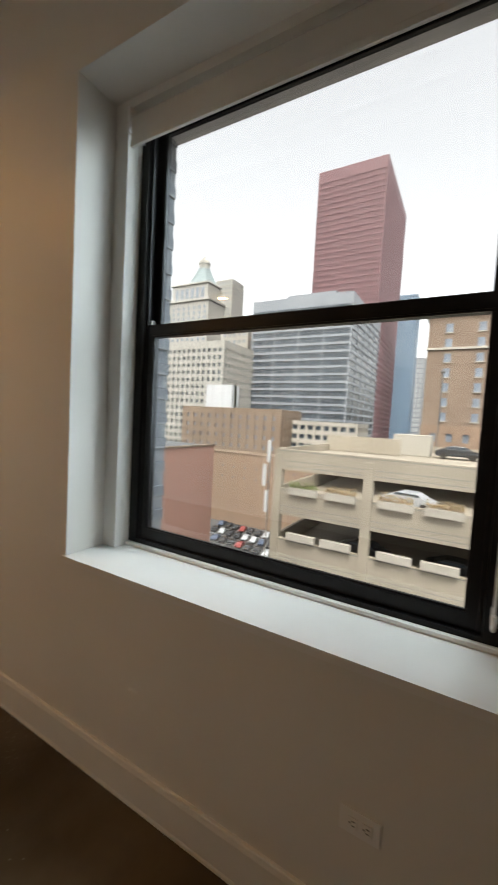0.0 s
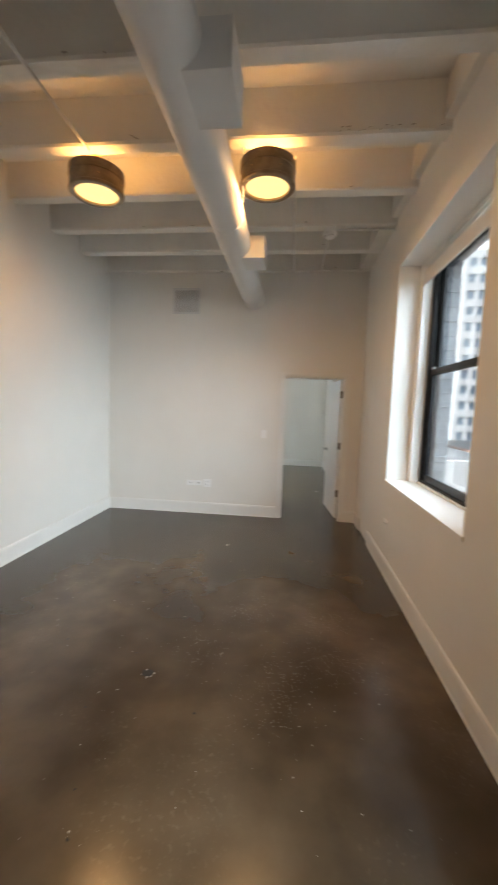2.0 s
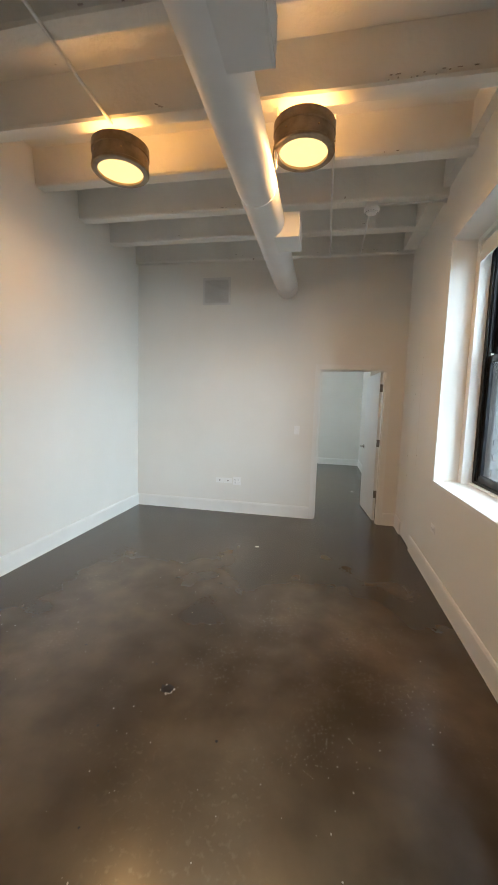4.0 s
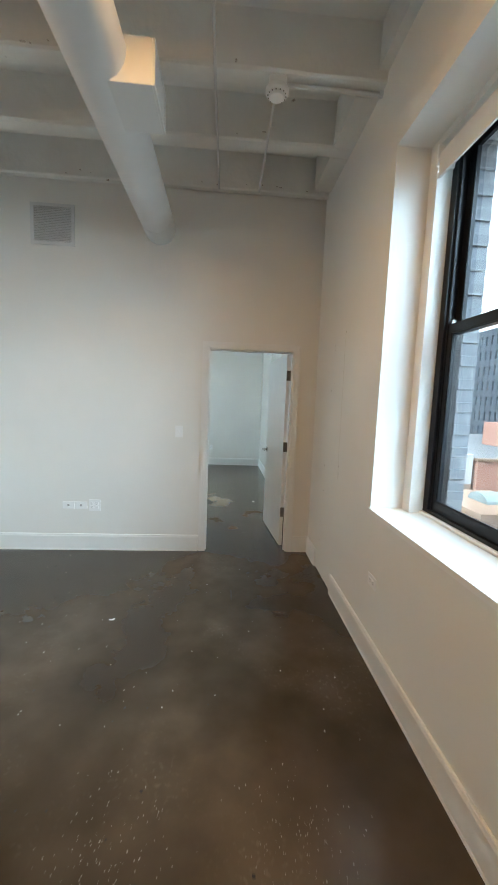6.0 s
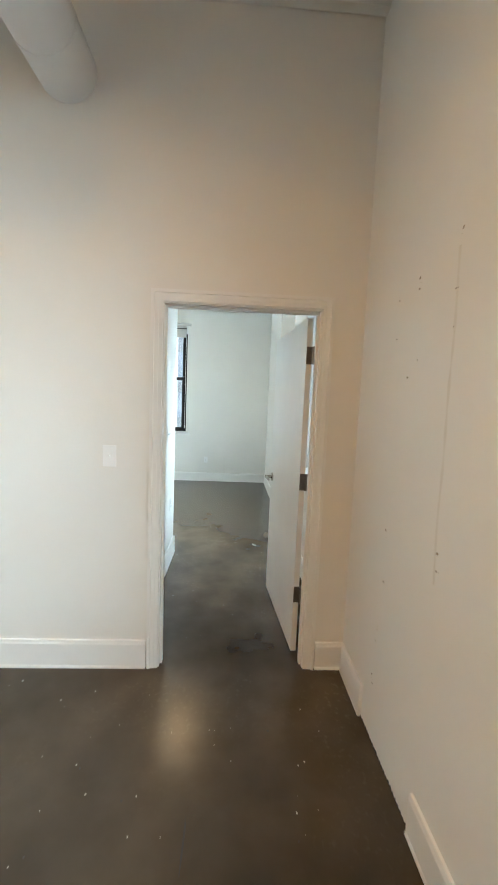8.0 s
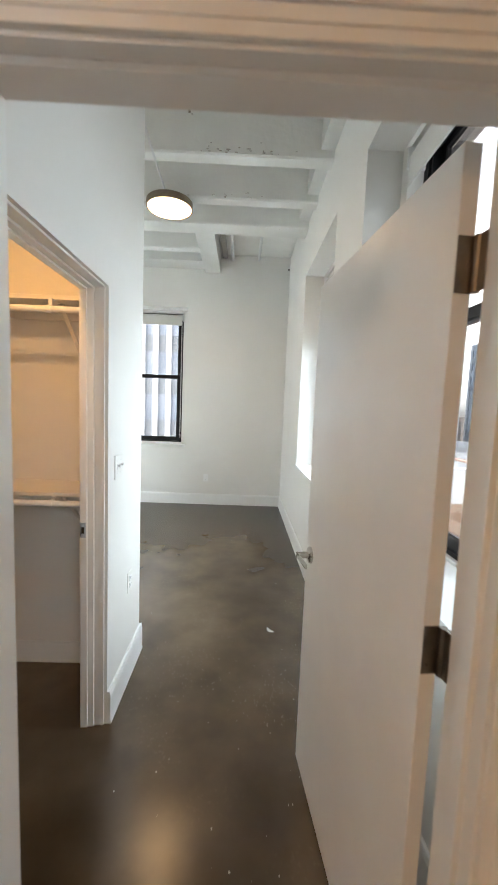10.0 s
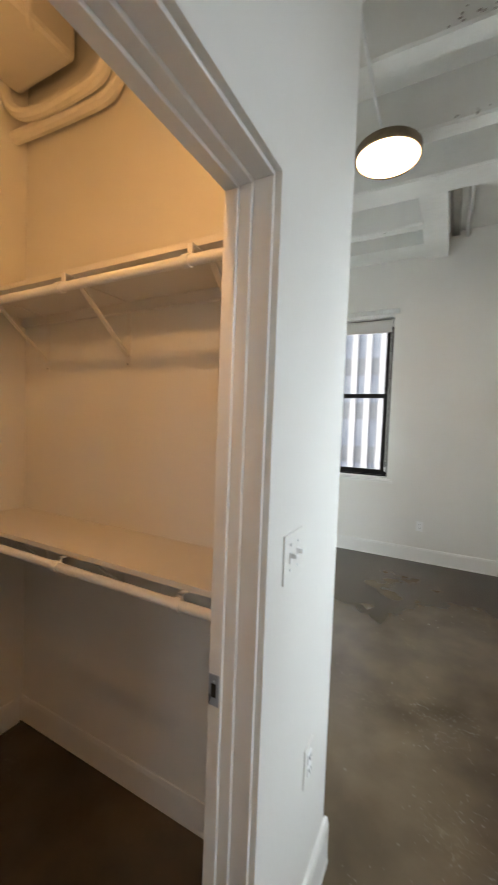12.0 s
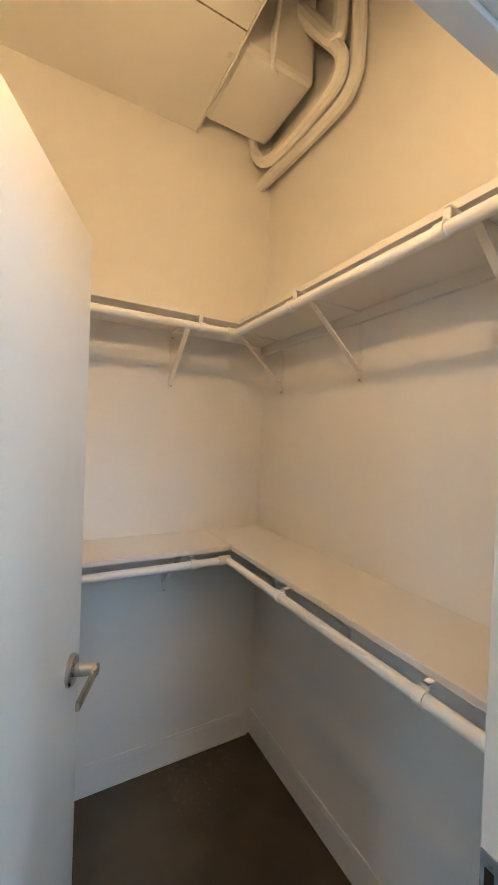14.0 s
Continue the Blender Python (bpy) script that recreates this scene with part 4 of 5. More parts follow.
def chip(name, x, y, length, turn, label):
    """A thin curled sliver of plaster lying on the floor, its ends lifted a little."""
    bm = bmesh.new()
    rows = []
    for k in range(9):
        q = k / 8 - 0.5
        w = length * 0.17 * (1.0 - (1.7 * q) ** 2 * 0.9)
        bow, lift = length * 0.45 * q * q, 0.0008 + length * 0.30 * q * q
        rows.append([bm.verts.new((length * q, bow + side * w, lift + h)) for side, h in ((-1, 0.0), (1, 0.0015), (1, 0.0035), (-1, 0.002))])
    for p, q in zip(rows, rows[1:]):
        for k in range(4):
            j = (k + 1) % 4
            bm.faces.new((p[k], p[j], q[j], q[k]))
    bm.faces.new(rows[0][::-1]), bm.faces.new(rows[-1])
    ob = tagged(part(name, bm, CHIPWHITE), label, "plaster chip")
    ob.matrix_world = pose(x, y, 0, 0, 0, turn)


CHIPWHITE = painted("white_plaster_sliver", (0.70, 0.68, 0.63), (0.80, 0.78, 0.74), 0.7, 40.0, 90.0, 0.1)
chip("plaster_chip", 0.672, 1.927, 0.062, -50, "white curled plaster chip lying on the bedroom floor")
chip("plaster_chip", -0.565, -1.24, 0.040, 20, "white plaster chip lying on the living room floor")
hole = thing("floor_hole", "chipped hole in the concrete floor with a pale broken rim", "floor hole")
bm = bmesh.new()
for dx, dy, r in ((0.022, -0.022, 0.016), (0.034, 0.004, 0.010), (-0.030, -0.014, 0.011), (0.004, -0.034, 0.013), (-0.016, 0.028, 0.008)):
    flake(bm, (-0.684 + dx, -3.398 + dy, 0.0004), X, Y, r, 0.0006, 9)
part("rim", bm, CHIP, hole)
bm = bmesh.new()
flake(bm, (-0.684, -3.398, 0.0012), X, Y, 0.050, 0.0006, 13)
part("pit", bm, DARK, hole)

bm = bmesh.new()
for y, z in ((-0.43, 1.99), (-0.43, 1.83), (-0.60, 2.03), (-0.60, 1.99), (-0.63, 1.72), (-0.56, 1.66), (-0.485, 0.77), (-0.47, 1.00), (-0.46, 0.53), (-0.45, 0.47), (-0.44, 0.30), (-0.45, 0.26), (-0.86, 2.10),
             (-0.85, 1.92), (-0.855, 1.80), (-0.88, 1.06), (-0.885, 1.00)):
    flake(bm, (XE - 0.0004, y, z), Z, Y, rng.uniform(0.004, 0.008), 0.0006, 7)
    flake(bm, (XE - 0.0004, y + rng.gauss(0, 0.008), z + rng.gauss(0, 0.012)), Z, Y, rng.uniform(0.0015, 0.003), 0.0006)
tagged(part("wall_nail_holes", bm, STAIN), "brown nail holes and chipped paint on the window wall", "wall marks", kind="stuff")
bm = bmesh.new()
for cx, cy, n, wide in ((0.25, 1.899, 60, 0.07), (0.42, 1.899, 30, 0.16), (0.45, 2.539, 60, 0.2), (0.1, 2.539, 25, 0.05), (0.1, 3.159, 30, 0.22), (0.42, 3.159, 14, 0.08), (-1.1, -2.644, 16, 0.05),
                        (0.5, -2.644, 46, 0.13), (0.85, -2.644, 14, 0.1), (-0.9, -3.311, 22, 0.2), (-1.6, -1.984, 18, 0.2), (0.2, -1.984, 12, 0.3), (-1.3, -1.346, 16, 0.3), (-1.9, -0.741, 14, 0.3), (0.3, -0.741, 10, 0.3),
                        (-1.2, -0.08, 26, 0.6), (0.4, -0.08, 20, 0.4)):
    for _ in range(n // 4):
        long = rng.uniform(3.0, 9.0)
        flake(bm, (cx + rng.gauss(0, wide), cy, JB + 0.012 + abs(rng.gauss(0, 0.022))), (long, 0, 0), Z, rng.uniform(0.0008, 0.0026), 0.010 / long, 9)
tagged(part("peeling_paint", bm, PEEL), "peeling paint and exposed brown patches on the joists", "ceiling marks", kind="stuff")
bm = bmesh.new()
edge = []
for k in range(61):
    z = 0.95 + 1.10 * k / 60
    y = -0.865 + 0.012 * noise.noise((z * 3, 1, 1)) - 0.02 * (1.4 - z)
    w = 0.006 + 0.005 * noise.noise((z * 14, 5, 2))
    edge.append([bm.verts.new((XE - 0.0006, y + q * w, z)) for q in (-1, 1)])
for p, q in zip(edge, edge[1:]):
    bm.faces.new((p[0], p[1], q[1], q[0]))
tagged(part("wall_seam", bm, SEAM), "faint yellowed vertical seam patch on the window wall", "wall marks", kind="stuff")
bm = bmesh.new()
flake(bm, (0.267, -0.90, 0.0004), (0.045, 0, 0), Y, 0.13, 0.0004 / 0.045, 9)
tagged(part("floor_scratch", bm, DARK), "thin dark scratch in the concrete floor", "floor marks", kind="stuff")
# torn plaster edge where the baseboard is missing
bm = bmesh.new()
for k in range(24):
    y = -0.86 + 0.51 * k / 23
    flake(bm, (XE - 0.0005, y, rng.uniform(0.0, 0.006)), Z, Y, rng.uniform(0.006, 0.013), 0.002)
tagged(part("torn_plaster", bm, DARK), "dark torn plaster edge where baseboard is missing", "wall marks", kind="stuff")

# ---------------------------------------------------------------- the city outside
GROUND = -35.8
EYE = 1.6


def plain(name, a, b, rough=0.85, scale=0.2, grain=3.0, bump=0.2, **kw):
    return painted(name, a, b, rough, scale, grain, bump, **kw)


ASPHALT = plain("asphalt", (0.064, 0.064, 0.067), (0.115, 0.113, 0.109))
TAR = plain("roof_tar", (0.070, 0.079, 0.090), (0.122, 0.134, 0.147))
CONCRETE = plain("garage_concrete", (0.243, 0.215, 0.172), (0.314, 0.282, 0.230))
PALE = plain("pale_stone", (0.307, 0.292, 0.256), (0.365, 0.346, 0.307))
CREAM = plain("cream_terracotta", (0.288, 0.284, 0.262), (0.339, 0.333, 0.307))
RED = plain("red_steel", (0.147, 0.077, 0.087), (0.186, 0.095, 0.105), 0.5)
REDGLASS = plain("red_tower_glass", (0.092, 0.046, 0.050), (0.154, 0.077, 0.081), 0.25)
GREY = plain("grey_mullion", (0.192, 0.215, 0.241), (0.237, 0.259, 0.284), 0.5)
GLASSDARK = plain("dark_office_glass", (0.019, 0.027, 0.038), (0.084, 0.108, 0.131), 0.15, scale=0.35)
GLASSPALE = plain("pale_office_glass", (0.090, 0.116, 0.152), (0.233, 0.278, 0.332), 0.15, scale=0.5)
FINGLASS = plain("blue_grey_office_glass", (0.26, 0.31, 0.38), (0.40, 0.45, 0.52), 0.2, scale=0.6)
FIN = plain("white_precast_fin", (0.50, 0.52, 0.55), (0.58, 0.60, 0.63))
PINK = brickwork("pink_brick", (0.30, 0.155, 0.12), (0.34, 0.185, 0.15), (0.32, 0.23, 0.19))
BROWN = plain("brown_brick", (0.154, 0.111, 0.081), (0.207, 0.154, 0.115))
TAN = plain("tan_brick", (0.198, 0.134, 0.096), (0.262, 0.182, 0.131), scale=0.5)
UMBER = plain("orange_brown_brick", (0.165, 0.118, 0.088), (0.210, 0.155, 0.118))
COPPER = plain("green_copper", (0.160, 0.211, 0.224), (0.211, 0.262, 0.275))
WHITE = plain("white_facade", (0.384, 0.403, 0.422), (0.448, 0.467, 0.486))
BLUEG = plain("blue_glass", (0.100, 0.154, 0.215), (0.146, 0.207, 0.276), 0.2)
SLATE = plain("slate_grey_brick", (0.036, 0.051, 0.072), (0.054, 0.072, 0.096))
LEAF = plain("planter_leaves", (0.064, 0.102, 0.038), (0.179, 0.192, 0.064), scale=6.0)
DRY = plain("dry_planter_growth", (0.205, 0.154, 0.077), (0.307, 0.218, 0.128), scale=6.0)

structure("ground", box(-400, 1500, -900, 1500, GROUND - 0.5, GROUND), ASPHALT, "grey asphalt street level far below", "ground")


def tower(name, label, x0, x1, y0, y1, top, floor, bay, glass, skin, pier=0.35, band=0.35, deep=0.35, base=GROUND, roof=None, crown=1.5, sides="wsn"):
    """A block whose glazing lies behind a grid of piers and floor bands standing proud of it."""
    root = thing(name, label, "building")
    part("glazing", box(x0 + deep, x1 - deep, y0 + deep, y1 - deep, base, top - 0.3), glass, root, "rows of window glass")
    part("roof", box(x0 + deep, x1 - deep, y0 + deep, y1 - deep, top - 0.29, top - 0.05), roof or TAR, root)
    rows = max(1, int((top - crown - base) / floor))
    grid = bmesh.new()
    for k in range(rows + 1):
        z = top - crown - k * floor
        hi = top if k == 0 else z + floor * band
        lo = z if k == 0 else z
        if "w" in sides:
            slab(grid, x0, x0 + deep * 0.9, y0, y1, lo, hi)
        if "s" in sides:
            slab(grid, x0 + deep, x1, y0, y0 + deep * 0.9, lo, hi)
        if "n" in sides:
            slab(grid, x0 + deep, x1, y1 - deep * 0.9, y1, lo, hi)
    tagged(part("floor_bands", grid, skin, root), kind="stuff")
    grid = bmesh.new()
    n = max(1, round((y1 - y0) / bay))
    for k in range(n + 1):
        y = y0 + (y1 - y0 - bay * pier) * k / n
        if "w" in sides:
            slab(grid, x0 - 0.05, x0 + deep, y, y + bay * pier, base, top - 0.02)
    m = max(1, round((x1 - x0) / bay))
    for k in range(m + 1):
        x = x0 + (x1 - x0 - bay * pier) * k / m
        if "s" in sides:
            slab(grid, x, x + bay * pier, y0 - 0.05, y0 + deep, base, top - 0.02)
        if "n" in sides:
            slab(grid, x, x + bay * pier, y1 - deep, y1 + 0.05, base, top - 0.02)
    tagged(part("piers", grid, skin, root), kind="stuff")
    return root


EY = -5.47
D = 300.0
red = tower("red_tower", "tall dark red steel and glass office tower", D, 1.31 * D, EY + 0.217 * D, EY + 0.397 * D, EYE + 0.670 * D, 4.3, 2.4, REDGLASS, RED, 0.34, 0.36, 0.5, crown=9.0)
D = 178.0
grey = tower("grey_office_block", "grey glass office block with pale mullions", D, 1.352 * D, EY + 0.2795 * D, EY + 0.579 * D, EYE + 0.3465 * D, 3.7, 13.2, GLASSDARK, GREY, 0.045, 0.30, 0.4, crown=5.5)
part("roof_house", box(D + 12, D + 45, EY + 62, EY + 89, EYE + 0.3465 * D, EYE + 0.3465 * D + 5.4, 0.1), GREY, grey)
bm = bmesh.new()
for k in range(40):
    y = EY + 0.2795 * D + 1.325 * k + 0.6
    slab(bm, D - 0.02, D + 0.38, y, y + 0.13, GROUND, EYE + 0.3465 * D - 5.5)
tagged(part("mullions", bm, GREY, grey), kind="stuff")
tower("blue_glass_tower", "slim blue glass tower in the haze", 330, 350, EY + 0.124 * 330, EY + 0.166 * 330, EYE + 0.3215 * 330, 4.0, 3.0, BLUEG, BLUEG, 0.1, 0.2, 0.2)
tower("white_office", "cream office block with many punched windows", 150, 186, EY + 101.6, EY + 149.6, EYE + 36.2, 3.5, 3.1, GLASSDARK, CREAM, 0.46, 0.46, 0.5, crown=3.4)
tower("slim_stone_block", "slim beige stone block with a cornice", 194, 210, EY + 115, EY + 134, EYE + 52.2, 4.2, 3.6, GLASSPALE, PALE, 0.5, 0.45, 0.4)
tower("brown_brick_block", "low brown brick block with small windows", 122, 140, EY + 56.8, EY + 101.4, EYE + 3.8, 3.6, 3.7, GLASSPALE, BROWN, 0.62, 0.56, 0.4, crown=2.6)
tower("low_beige_block", "low beige block with a flat roof", 132, 148, EY + 32.3, EY + 63.8, EYE + 0.3, 3.4, 3.2, GLASSDARK, PALE, 0.3, 0.5, 0.5)
tower("white_penthouse", "plain white rooftop block", 143, 149, EY + 91.5, EY + 105.5, EYE + 14.6, 9.0, 8.0, WHITE, WHITE, 0.5, 0.5, 0.1)
blank = thing("tan_wall_block", "long low tan brick wall with a flat top", "building")
part("wall", box(113, 120, EY + 40, EY + 92, GROUND, EYE - 12.6, 0.1), TAN, blank)
part("coping", box(112.8, 120.2, EY + 39.8, EY + 92.2, EYE - 12.59, EYE - 12.1, 0.05), BROWN, blank)
bm = bmesh.new()
for k in range(11):
    for z in (-17.6, -21.2):
        slab(bm, 112.9, 113.0, EY + 42 + 4.6 * k, EY + 42.7 + 4.6 * k, EYE + z, EYE + z + 0.7)
tagged(part("wall_vents", bm, TAR, blank), kind="stuff")

brick_hotel = thing("brick_tower", "orange brown brick tower with stone cornices and small windows", "building")
HX, HY1, HTOP = 105.0, EY + 9.9, EYE + 27.9
part("body", box(HX, HX + 26, EY - 30, HY1, GROUND, HTOP, 0.1), UMBER, brick_hotel)
part("roof_cornice", box(HX - 0.9, HX + 26.4, EY - 30.4, HY1 + 0.9, HTOP + 0.01, HTOP + 1.0, 0.15), PALE, brick_hotel)
part("band_cornice", box(HX - 0.45, HX - 0.01, EY - 30, HY1 + 0.3, EYE + 19.4, EYE + 20.0, 0.08), PALE, brick_hotel)
part("roof_tank", box(HX + 8, HX + 15, EY - 5, EY + 2, HTOP + 1.01, HTOP + 6.0, 0.4), CREAM, brick_hotel)
pane_mesh = mesh_of("window", box(-0.12, -0.02, -0.75, 0.75, -1.0, 1.0), GLASSPALE)
sill_mesh = mesh_of("sill", box(-0.22, -0.005, -0.95, 0.95, -1.3, -1.02), PALE)
for y in (EY + 5.3, EY - 1.6, EY - 4.6, EY - 11.2):
    for k in range(8):
        z = EYE + 24.7 - 3.6 * k
        if abs(z - EYE - 19.7) < 1.2:
            continue
        for me in (pane_mesh, sill_mesh):
            ob = new(me.name, me)
            ob.parent, ob.location = brick_hotel, (HX, y, z)
tower("brick_low_block", "low red brown block behind the garage roof", 84, 92, EY - 14, EY + 8, EYE + 0.7, 3.4, 3.0, GLASSPALE, TAN, 0.6, 0.5, 0.3)

hist = thing("domed_tower", "old cream stone tower with tapering dome and lantern", "building")
hx, hy, hz = 240.0, EY + 202.2, EYE + 5.6
part("shaft", box(hx, hx + 46, hy - 23, hy + 23, GROUND, hz + 84, 0.3), CREAM, hist)
part("shaft_cornice", box(hx - 1.2, hx + 47.2, hy - 24.2, hy + 24.2, hz + 84.01, hz + 86, 0.3), CREAM, hist)
part("upper_stage", box(hx + 5, hx + 41, hy - 18, hy + 18, hz + 86.01, hz + 99, 0.3), CREAM, hist)
part("stage_cornice", box(hx + 4, hx + 42, hy - 19, hy + 19, hz + 99.01, hz + 100.5, 0.3), CREAM, hist)
bm = bmesh.new()
for k in range(8):
    for f in range(20):
        slab(bm, hx - 0.06, hx + 0.02, hy - 20.6 + 5.2 * k, hy - 18.4 + 5.2 * k, hz + 4.1 * f, hz + 2.4 + 4.1 * f)
for k in range(6):
    slab(bm, hx + 4.9, hx + 5.02, hy - 14.6 + 5.2 * k, hy - 11.6 + 5.2 * k, hz + 88, hz + 96.5)
tagged(part("windows", bm, GLASSPALE, hist), kind="stuff")
dome = part("roof", lathe(bmesh.new(), [(18.5, 0), (15.0, 4.5), (10.5, 10.5), (7.2, 16.0), (5.4, 20.0)], 8), COPPER, hist)
dome.location = (hx + 23, hy, hz + 97.5)
part("lantern", lathe(bmesh.new(), [(4.4, 0), (4.4, 5.5), (5.0, 5.8), (4.6, 8.0), (2.8, 10.4), (0.5, 11.4), (0.3, 13.5)], 14, (hx + 23, hy, hz + 116)), CREAM, hist)
tower("pale_slab_tower", "pale stone slab tower beside the domed one", 262, 280, EY + 172.5, EY + 188.5, EYE + 111.8, 4.2, 4.0, GLASSPALE, CREAM, 0.5, 0.45, 0.4)
tower("far_tower", "hazy pale tower far down the street", 420, 440, EY + 41, EY + 53, EYE + 71, 5.0, 4.0, WHITE, GREY, 0.3, 0.3, 0.3)

# pink brick neighbour and the white parapet block beside it
pink = thing("pink_brick_building", "windowless pink brick building with a flat dark roof", "building")
part("wall", box(16.2, 34.6, 18.6, 44, GROUND, EYE - 3.25), PINK, pink, "pink brick party wall")
part("roof", box(16.5, 34.3, 18.9, 44, EYE - 3.24, EYE - 3.20), TAR, pink)
part("coping", box(16.1, 34.7, 18.5, 18.9, EYE - 3.25, EYE - 3.05, 0.03), BROWN, pink)
part("roof_hut", box(24.5, 28.5, 26, 30, EYE - 3.2, EYE - 1.1, 0.05), PINK, pink)
para = thing("white_parapet_building", "brick building with a white rendered parapet wall", "building")
part("wall", box(3.0, 16.0, 18.8, 40, GROUND, EYE - 4.75), TAN, para)
part("parapet", box(3.0, 16.0, 18.8, 19.2, EYE - 4.74, EYE - 2.85, 0.02), WHITE, para, "white rendered parapet")
part("roof", box(3.2, 15.8, 19.2, 40, EYE - 4.74, EYE - 3.3), TAR, para)
part("plant_room", box(8.0, 19.0, 42, 50, EYE - 3.2, EYE - 0.6, 0.05), WHITE, para)
bm = bmesh.new()
for k in range(4):
    slab(bm, 9.0 + 2.4 * k, 10.6 + 2.4 * k, 41.93, 41.99, EYE - 2.6, EYE - 1.3)
part("plant_room_louvre", bm, GLASSPALE, para)
sky_l = thing("roof_skylight", "greenish glazed barrel skylight on a low roof", "skylight")
part("low_roof", box(12.6, 17.0, 13.0, 18.4, GROUND, EYE - 5.0), TAN, sky_l)
bm = bmesh.new()
for k in range(10):
    a0, a1 = math.pi * k / 10, math.pi * (k + 1) / 10
    q = [bm.verts.new((x, 15.6 - 0.8 * math.cos(a), EYE - 5.0 + 0.5 * math.sin(a))) for x in (14.2, 15.7) for a in (a0, a1)]
    bm.faces.new((q[0], q[1], q[3], q[2]))
for x in (14.2, 15.7):
    bm.faces.new([bm.verts.new((x, 15.6 - 0.8 * math.cos(math.pi * k / 10), EYE - 5.0 + 0.5 * math.sin(math.pi * k / 10))) for k in range(11)])
part("glazing", bm, COPPER, sky_l)
tower("dark_brick_tower", "dark brown tower with rows of pale windows", 58, 76, 70, 96, EYE + 17.6, 3.3, 1.7, GLASSPALE, SLATE, 0.52, 0.45, 0.3)
tower("balcony_tower", "pale residential tower with bands of windows", 34, 46, 78, 92, EYE + 33, 3.2, 2.6, BLUEG, WHITE, 0.30, 0.46, 0.3)
tower("louvred_block", "low brown block with horizontal louvres", 52, 58, 96, 108, EYE - 0.5, 0.9, 6.0, GLASSDARK, BROWN, 0.1, 0.5, 0.2)
tower("finned_office", "office facade with white vertical fins across the street", -34, 14, 30.6, 50, EYE + 26, 3.4, 1.05, FINGLASS, GREY, 0.02, 0.38, 0.12, sides="s")
bm = bmesh.new()
for k in range(46):
    x = -34 + 1.045 * k
    slab(bm, x, x + 0.42, 30.42, 30.8, GROUND, EYE + 26)
tagged(part("facade_fins", bm, FIN), "white vertical concrete fins of an office facade", "facade fins", kind="stuff")

# parking garage across the yard
GE = EYE + 0.5
CARPOLE = plain("dark_pole_paint", (0.05, 0.055, 0.06), (0.08, 0.085, 0.09), 0.4)
gar = thing("parking_garage", "beige concrete parking garage with open decks and planters", "parking garage")
GX, GY0, GY1 = 30.0, EY - 26.5, EY + 14.3
part("roof_deck", box(GX + 8.0, GX + 34, GY0, GY1 - 0.4, GE - 4.15, GE - 3.75), CONCRETE, gar)
part("lower_deck", box(GX + 0.3, GX + 34, GY0, GY1 - 0.4, GE - 8.0, GE - 7.6), CONCRETE, gar)
part("bottom_deck", box(GX + 0.3, GX + 34, GY0, GY1 - 0.4, GE - 12.6, GE - 12.2), CONCRETE, gar)
part("base_wall", box(GX + 0.2, GX + 34, GY0, GY1 - 0.3, GROUND, GE - 13.25), CONCRETE, gar)
part("back_wall", box(GX + 26, GX + 26.3, GY0, GY1, GROUND, GE - 2.9), CONCRETE, gar)
for lo, hi, name in ((GE - 4.75, GE - 2.95, "parapet"), (GE - 8.70, GE - 6.35, "parapet"), (GE - 13.2, GE - 10.75, "parapet")):
    part(name, box(GX, GX + 0.3, GY0, GY1, lo, hi, 0.03), CONCRETE, gar)
    part("parapet", box(GX + 0.3, GX + 26, GY1 - 0.3, GY1, lo, hi, 0.03), CONCRETE, gar)
    bm = bmesh.new()
    for z in (hi - 0.18, lo + 0.30, lo + 0.75):
        slab(bm, GX - 0.012, GX - 0.001, GY0, GY1, z, z + 0.04)
    part("form_line", bm, TAR, gar)
for k in range(6):
    y = GY1 - 0.75 - 7.72 * k
    part("column", box(GX - 0.12, GX + 0.55, y, y + 0.75, GROUND, GE - 3.4, 0.03), CONCRETE, gar)
part("ramp_wall", box(GX + 14, GX + 14.3, EY + 6.0, GY1, GE - 3.7, GE - 1.9, 0.03), CONCRETE, gar)
part("roof_hut", box(GX + 17, GX + 21, -2.2, 1.8, GE - 3.74, GE - 1.35, 0.05), PALE, gar)
part("utility_box", box(GX + 14.6, GX + 15.4, 1.2, 2.0, GE - 3.74, GE - 2.1, 0.04), GREY, gar)
deck_lamp = thing("deck_lamp_post", "tall thin dark lamp post on the garage roof", "lamp post")
part("pole", rod(bmesh.new(), (GX + 20.8, -2.6, GE - 3.75), (GX + 20.8, -2.6, GE + 6.2), 0.07, 10), CARPOLE, deck_lamp)
part("lamp_head", box(GX + 20.4, GX + 21.2, -2.8, -2.4, GE + 6.2, GE + 6.45, 0.05), CARPOLE, deck_lamp)
rng = random.Random(3)


def planter(y, z, leaf, label):
    root = thing("planter_box", label, "planter", group="garage planters")
    part("trough", box(GX - 0.42, GX - 0.005, y, y + 2.5, z - 0.62, z, 0.03), PALE, root)
    if leaf:
        bm = bmesh.new()
        for _ in range(420):
            c = Vector((GX - 0.2 + rng.gauss(0, 0.16), y + rng.uniform(0.05, 2.45), z + abs(rng.gauss(0.0, 0.24))))
            u = Vector((rng.gauss(0, 1), rng.gauss(0, 1), rng.gauss(0, 1))).normalized()
            v = u.orthogonal().normalized()
            s = rng.uniform(0.05, 0.12)
            bm.faces.new([bm.verts.new(c + q) for q in (u * s, v * s * 0.5, -u * s, -v * s * 0.5)])
        tagged(part("growth", bm, leaf, root), kind="stuff")


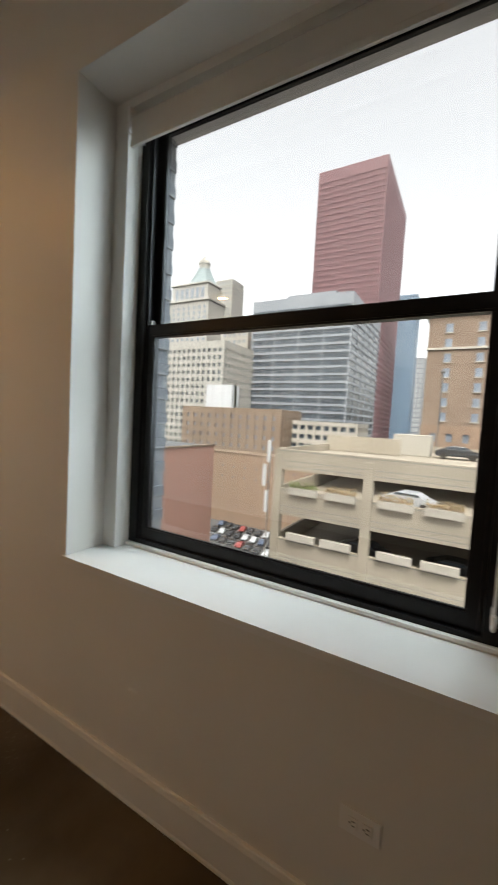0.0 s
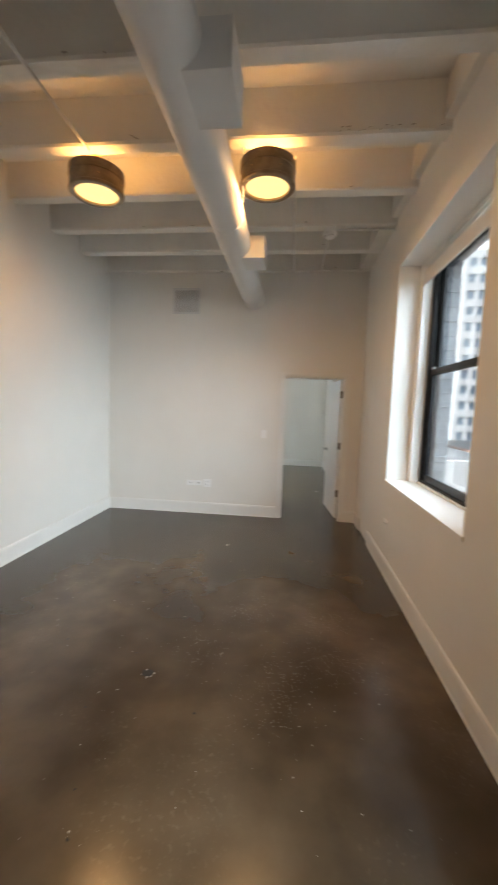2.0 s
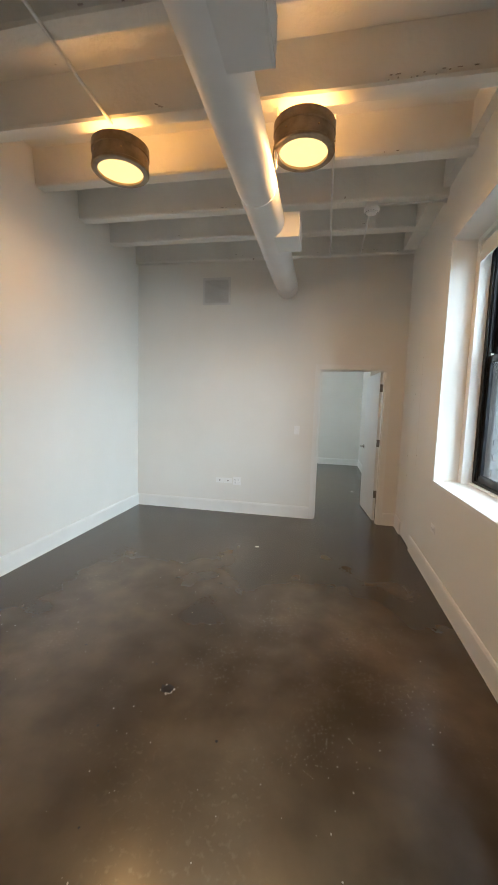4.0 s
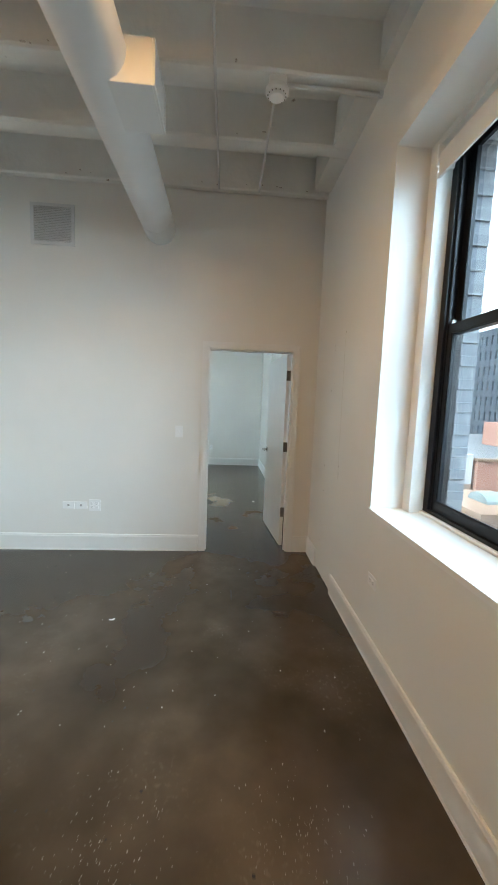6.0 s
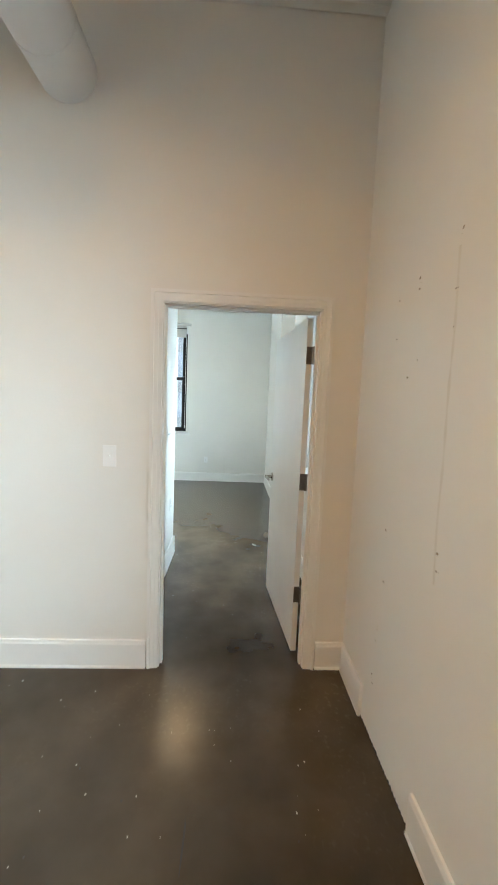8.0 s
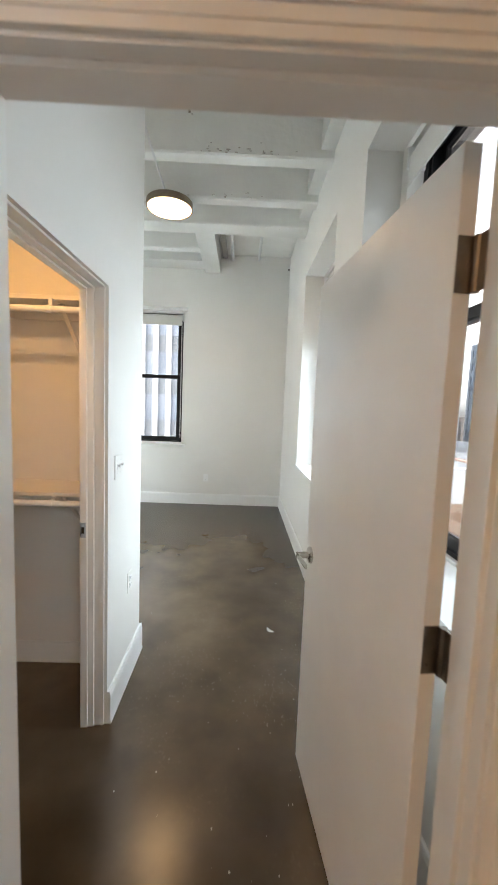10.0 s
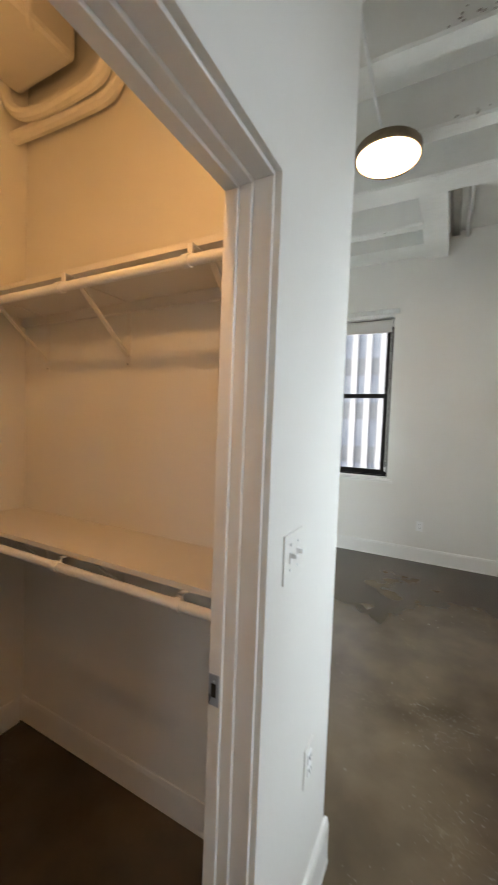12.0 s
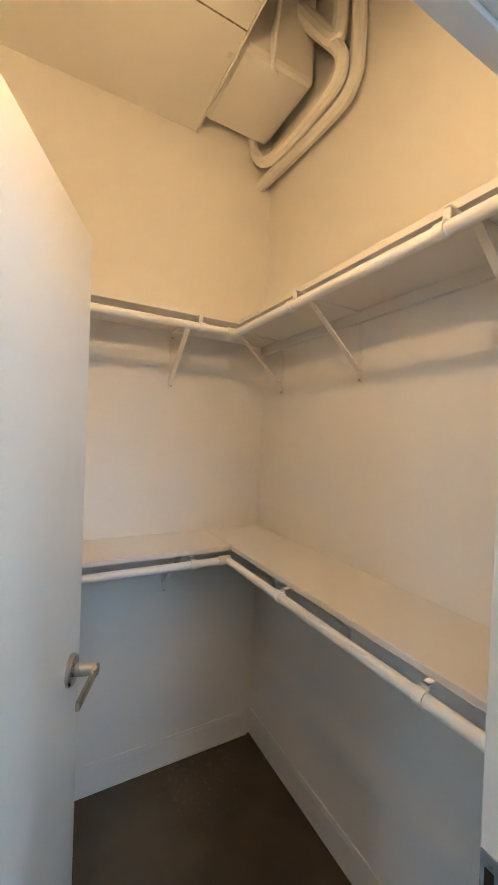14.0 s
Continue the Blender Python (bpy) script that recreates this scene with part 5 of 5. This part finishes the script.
for y, leaf in ((4.75, LEAF), (1.55, DRY), (-2.65, DRY), (-5.9, DRY), (-10.2, LEAF)):
    planter(y, GE - 6.15, leaf, "concrete planter box with straggling growth")
for y in (4.7, 1.7, -2.8, -5.9):
    planter(y, GE - 10.1, None, "empty pale concrete planter box")


def car(at, paint, label):
    root = thing("parked_car", label, "car", group="parked cars", at=at)
    bm = bmesh.new()
    prof = ((-2.2, 0.35), (-2.25, 0.75), (-1.9, 0.92), (-1.35, 1.0), (-0.7, 1.45), (0.6, 1.48), (1.5, 1.02), (2.1, 0.92), (2.25, 0.7), (2.2, 0.35))
    ends = [[bm.verts.new((x, y * (0.86 if 1.2 < z else 1.0), z)) for x, z in prof] for y in (-0.88, 0.88)]
    for k in range(len(prof)):
        j = (k + 1) % len(prof)
        bm.faces.new((ends[0][k], ends[0][j], ends[1][j], ends[1][k]))
    bm.faces.new(ends[0][::-1]), bm.faces.new(ends[1])
    part("body", soft(bm, 0.05), paint, root)
    bm = bmesh.new()
    for y in (-0.84, 0.80):
        slab(bm, -1.0, 1.1, y, y + 0.04, 1.04, 1.34)
    part("side_window", bm, GLASSDARK, root)
    for x in (-1.4, 1.4):
        for y in (-0.8, 0.8):
            part("wheel", rod(bmesh.new(), (x, y - 0.1, 0.33), (x, y + 0.1, 0.33), 0.33, 16), DARK, root)
    return root


CARDARK = plain("dark_car_paint", (0.026, 0.028, 0.032), (0.038, 0.041, 0.045), 0.2)
CARPALE = plain("silver_car_paint", (0.358, 0.384, 0.410), (0.422, 0.448, 0.474), 0.25)
car(pose(GX + 17.4, -4.9, GE - 3.75, 0, 0, 95), CARDARK, "black car parked on the garage roof deck")
car(pose(GX + 6, EY + 3.8, GE - 7.6, 0, 0, 80), CARPALE, "silver car parked on the open garage deck")
car(pose(GX + 4, 1.5, GE - 12.2, 0, 0, 80), CARDARK, "dark car parked inside the garage")
CARRED = plain("red_car_paint", (0.20, 0.04, 0.04), (0.25, 0.06, 0.05), 0.25)
CARBLUE = plain("blue_car_paint", (0.06, 0.08, 0.13), (0.09, 0.12, 0.17), 0.25)
car(pose(GX + 4, -5.6, GE - 12.2, 0, 0, 85), CARDARK, "dark car parked inside the garage")
for row in range(3):
    for k in range(9):
        paint = (CARDARK, CARPALE, CARBLUE, CARDARK, CARDARK, CARPALE, CARDARK, CARPALE, CARDARK, CARRED, CARDARK)[(3 * row + 5 * k) % 11]
        car(pose(92 + 6.8 * row + 0.4 * k, 36.5 + 3.1 * k + 2.0 * row, GROUND, 0, 0, 12), paint, "car parked in the yard below")
mast = thing("antenna_mast", "grey steel mast with white panel antennas", "antenna mast")
part("pole", rod(bmesh.new(), (29.6, EY + 14.6, GE - 20), (29.6, EY + 14.6, GE - 2.4), 0.06, 10), SCREW, mast)
for z0, dy in ((-4.2, 0.0), (-6.3, 0.35), (-8.6, 0.05)):
    part("panel", box(29.35, 29.55, EY + 14.5 + dy, EY + 14.8 + dy, GE + z0, GE + z0 + 1.9, 0.02), WHITE, mast)
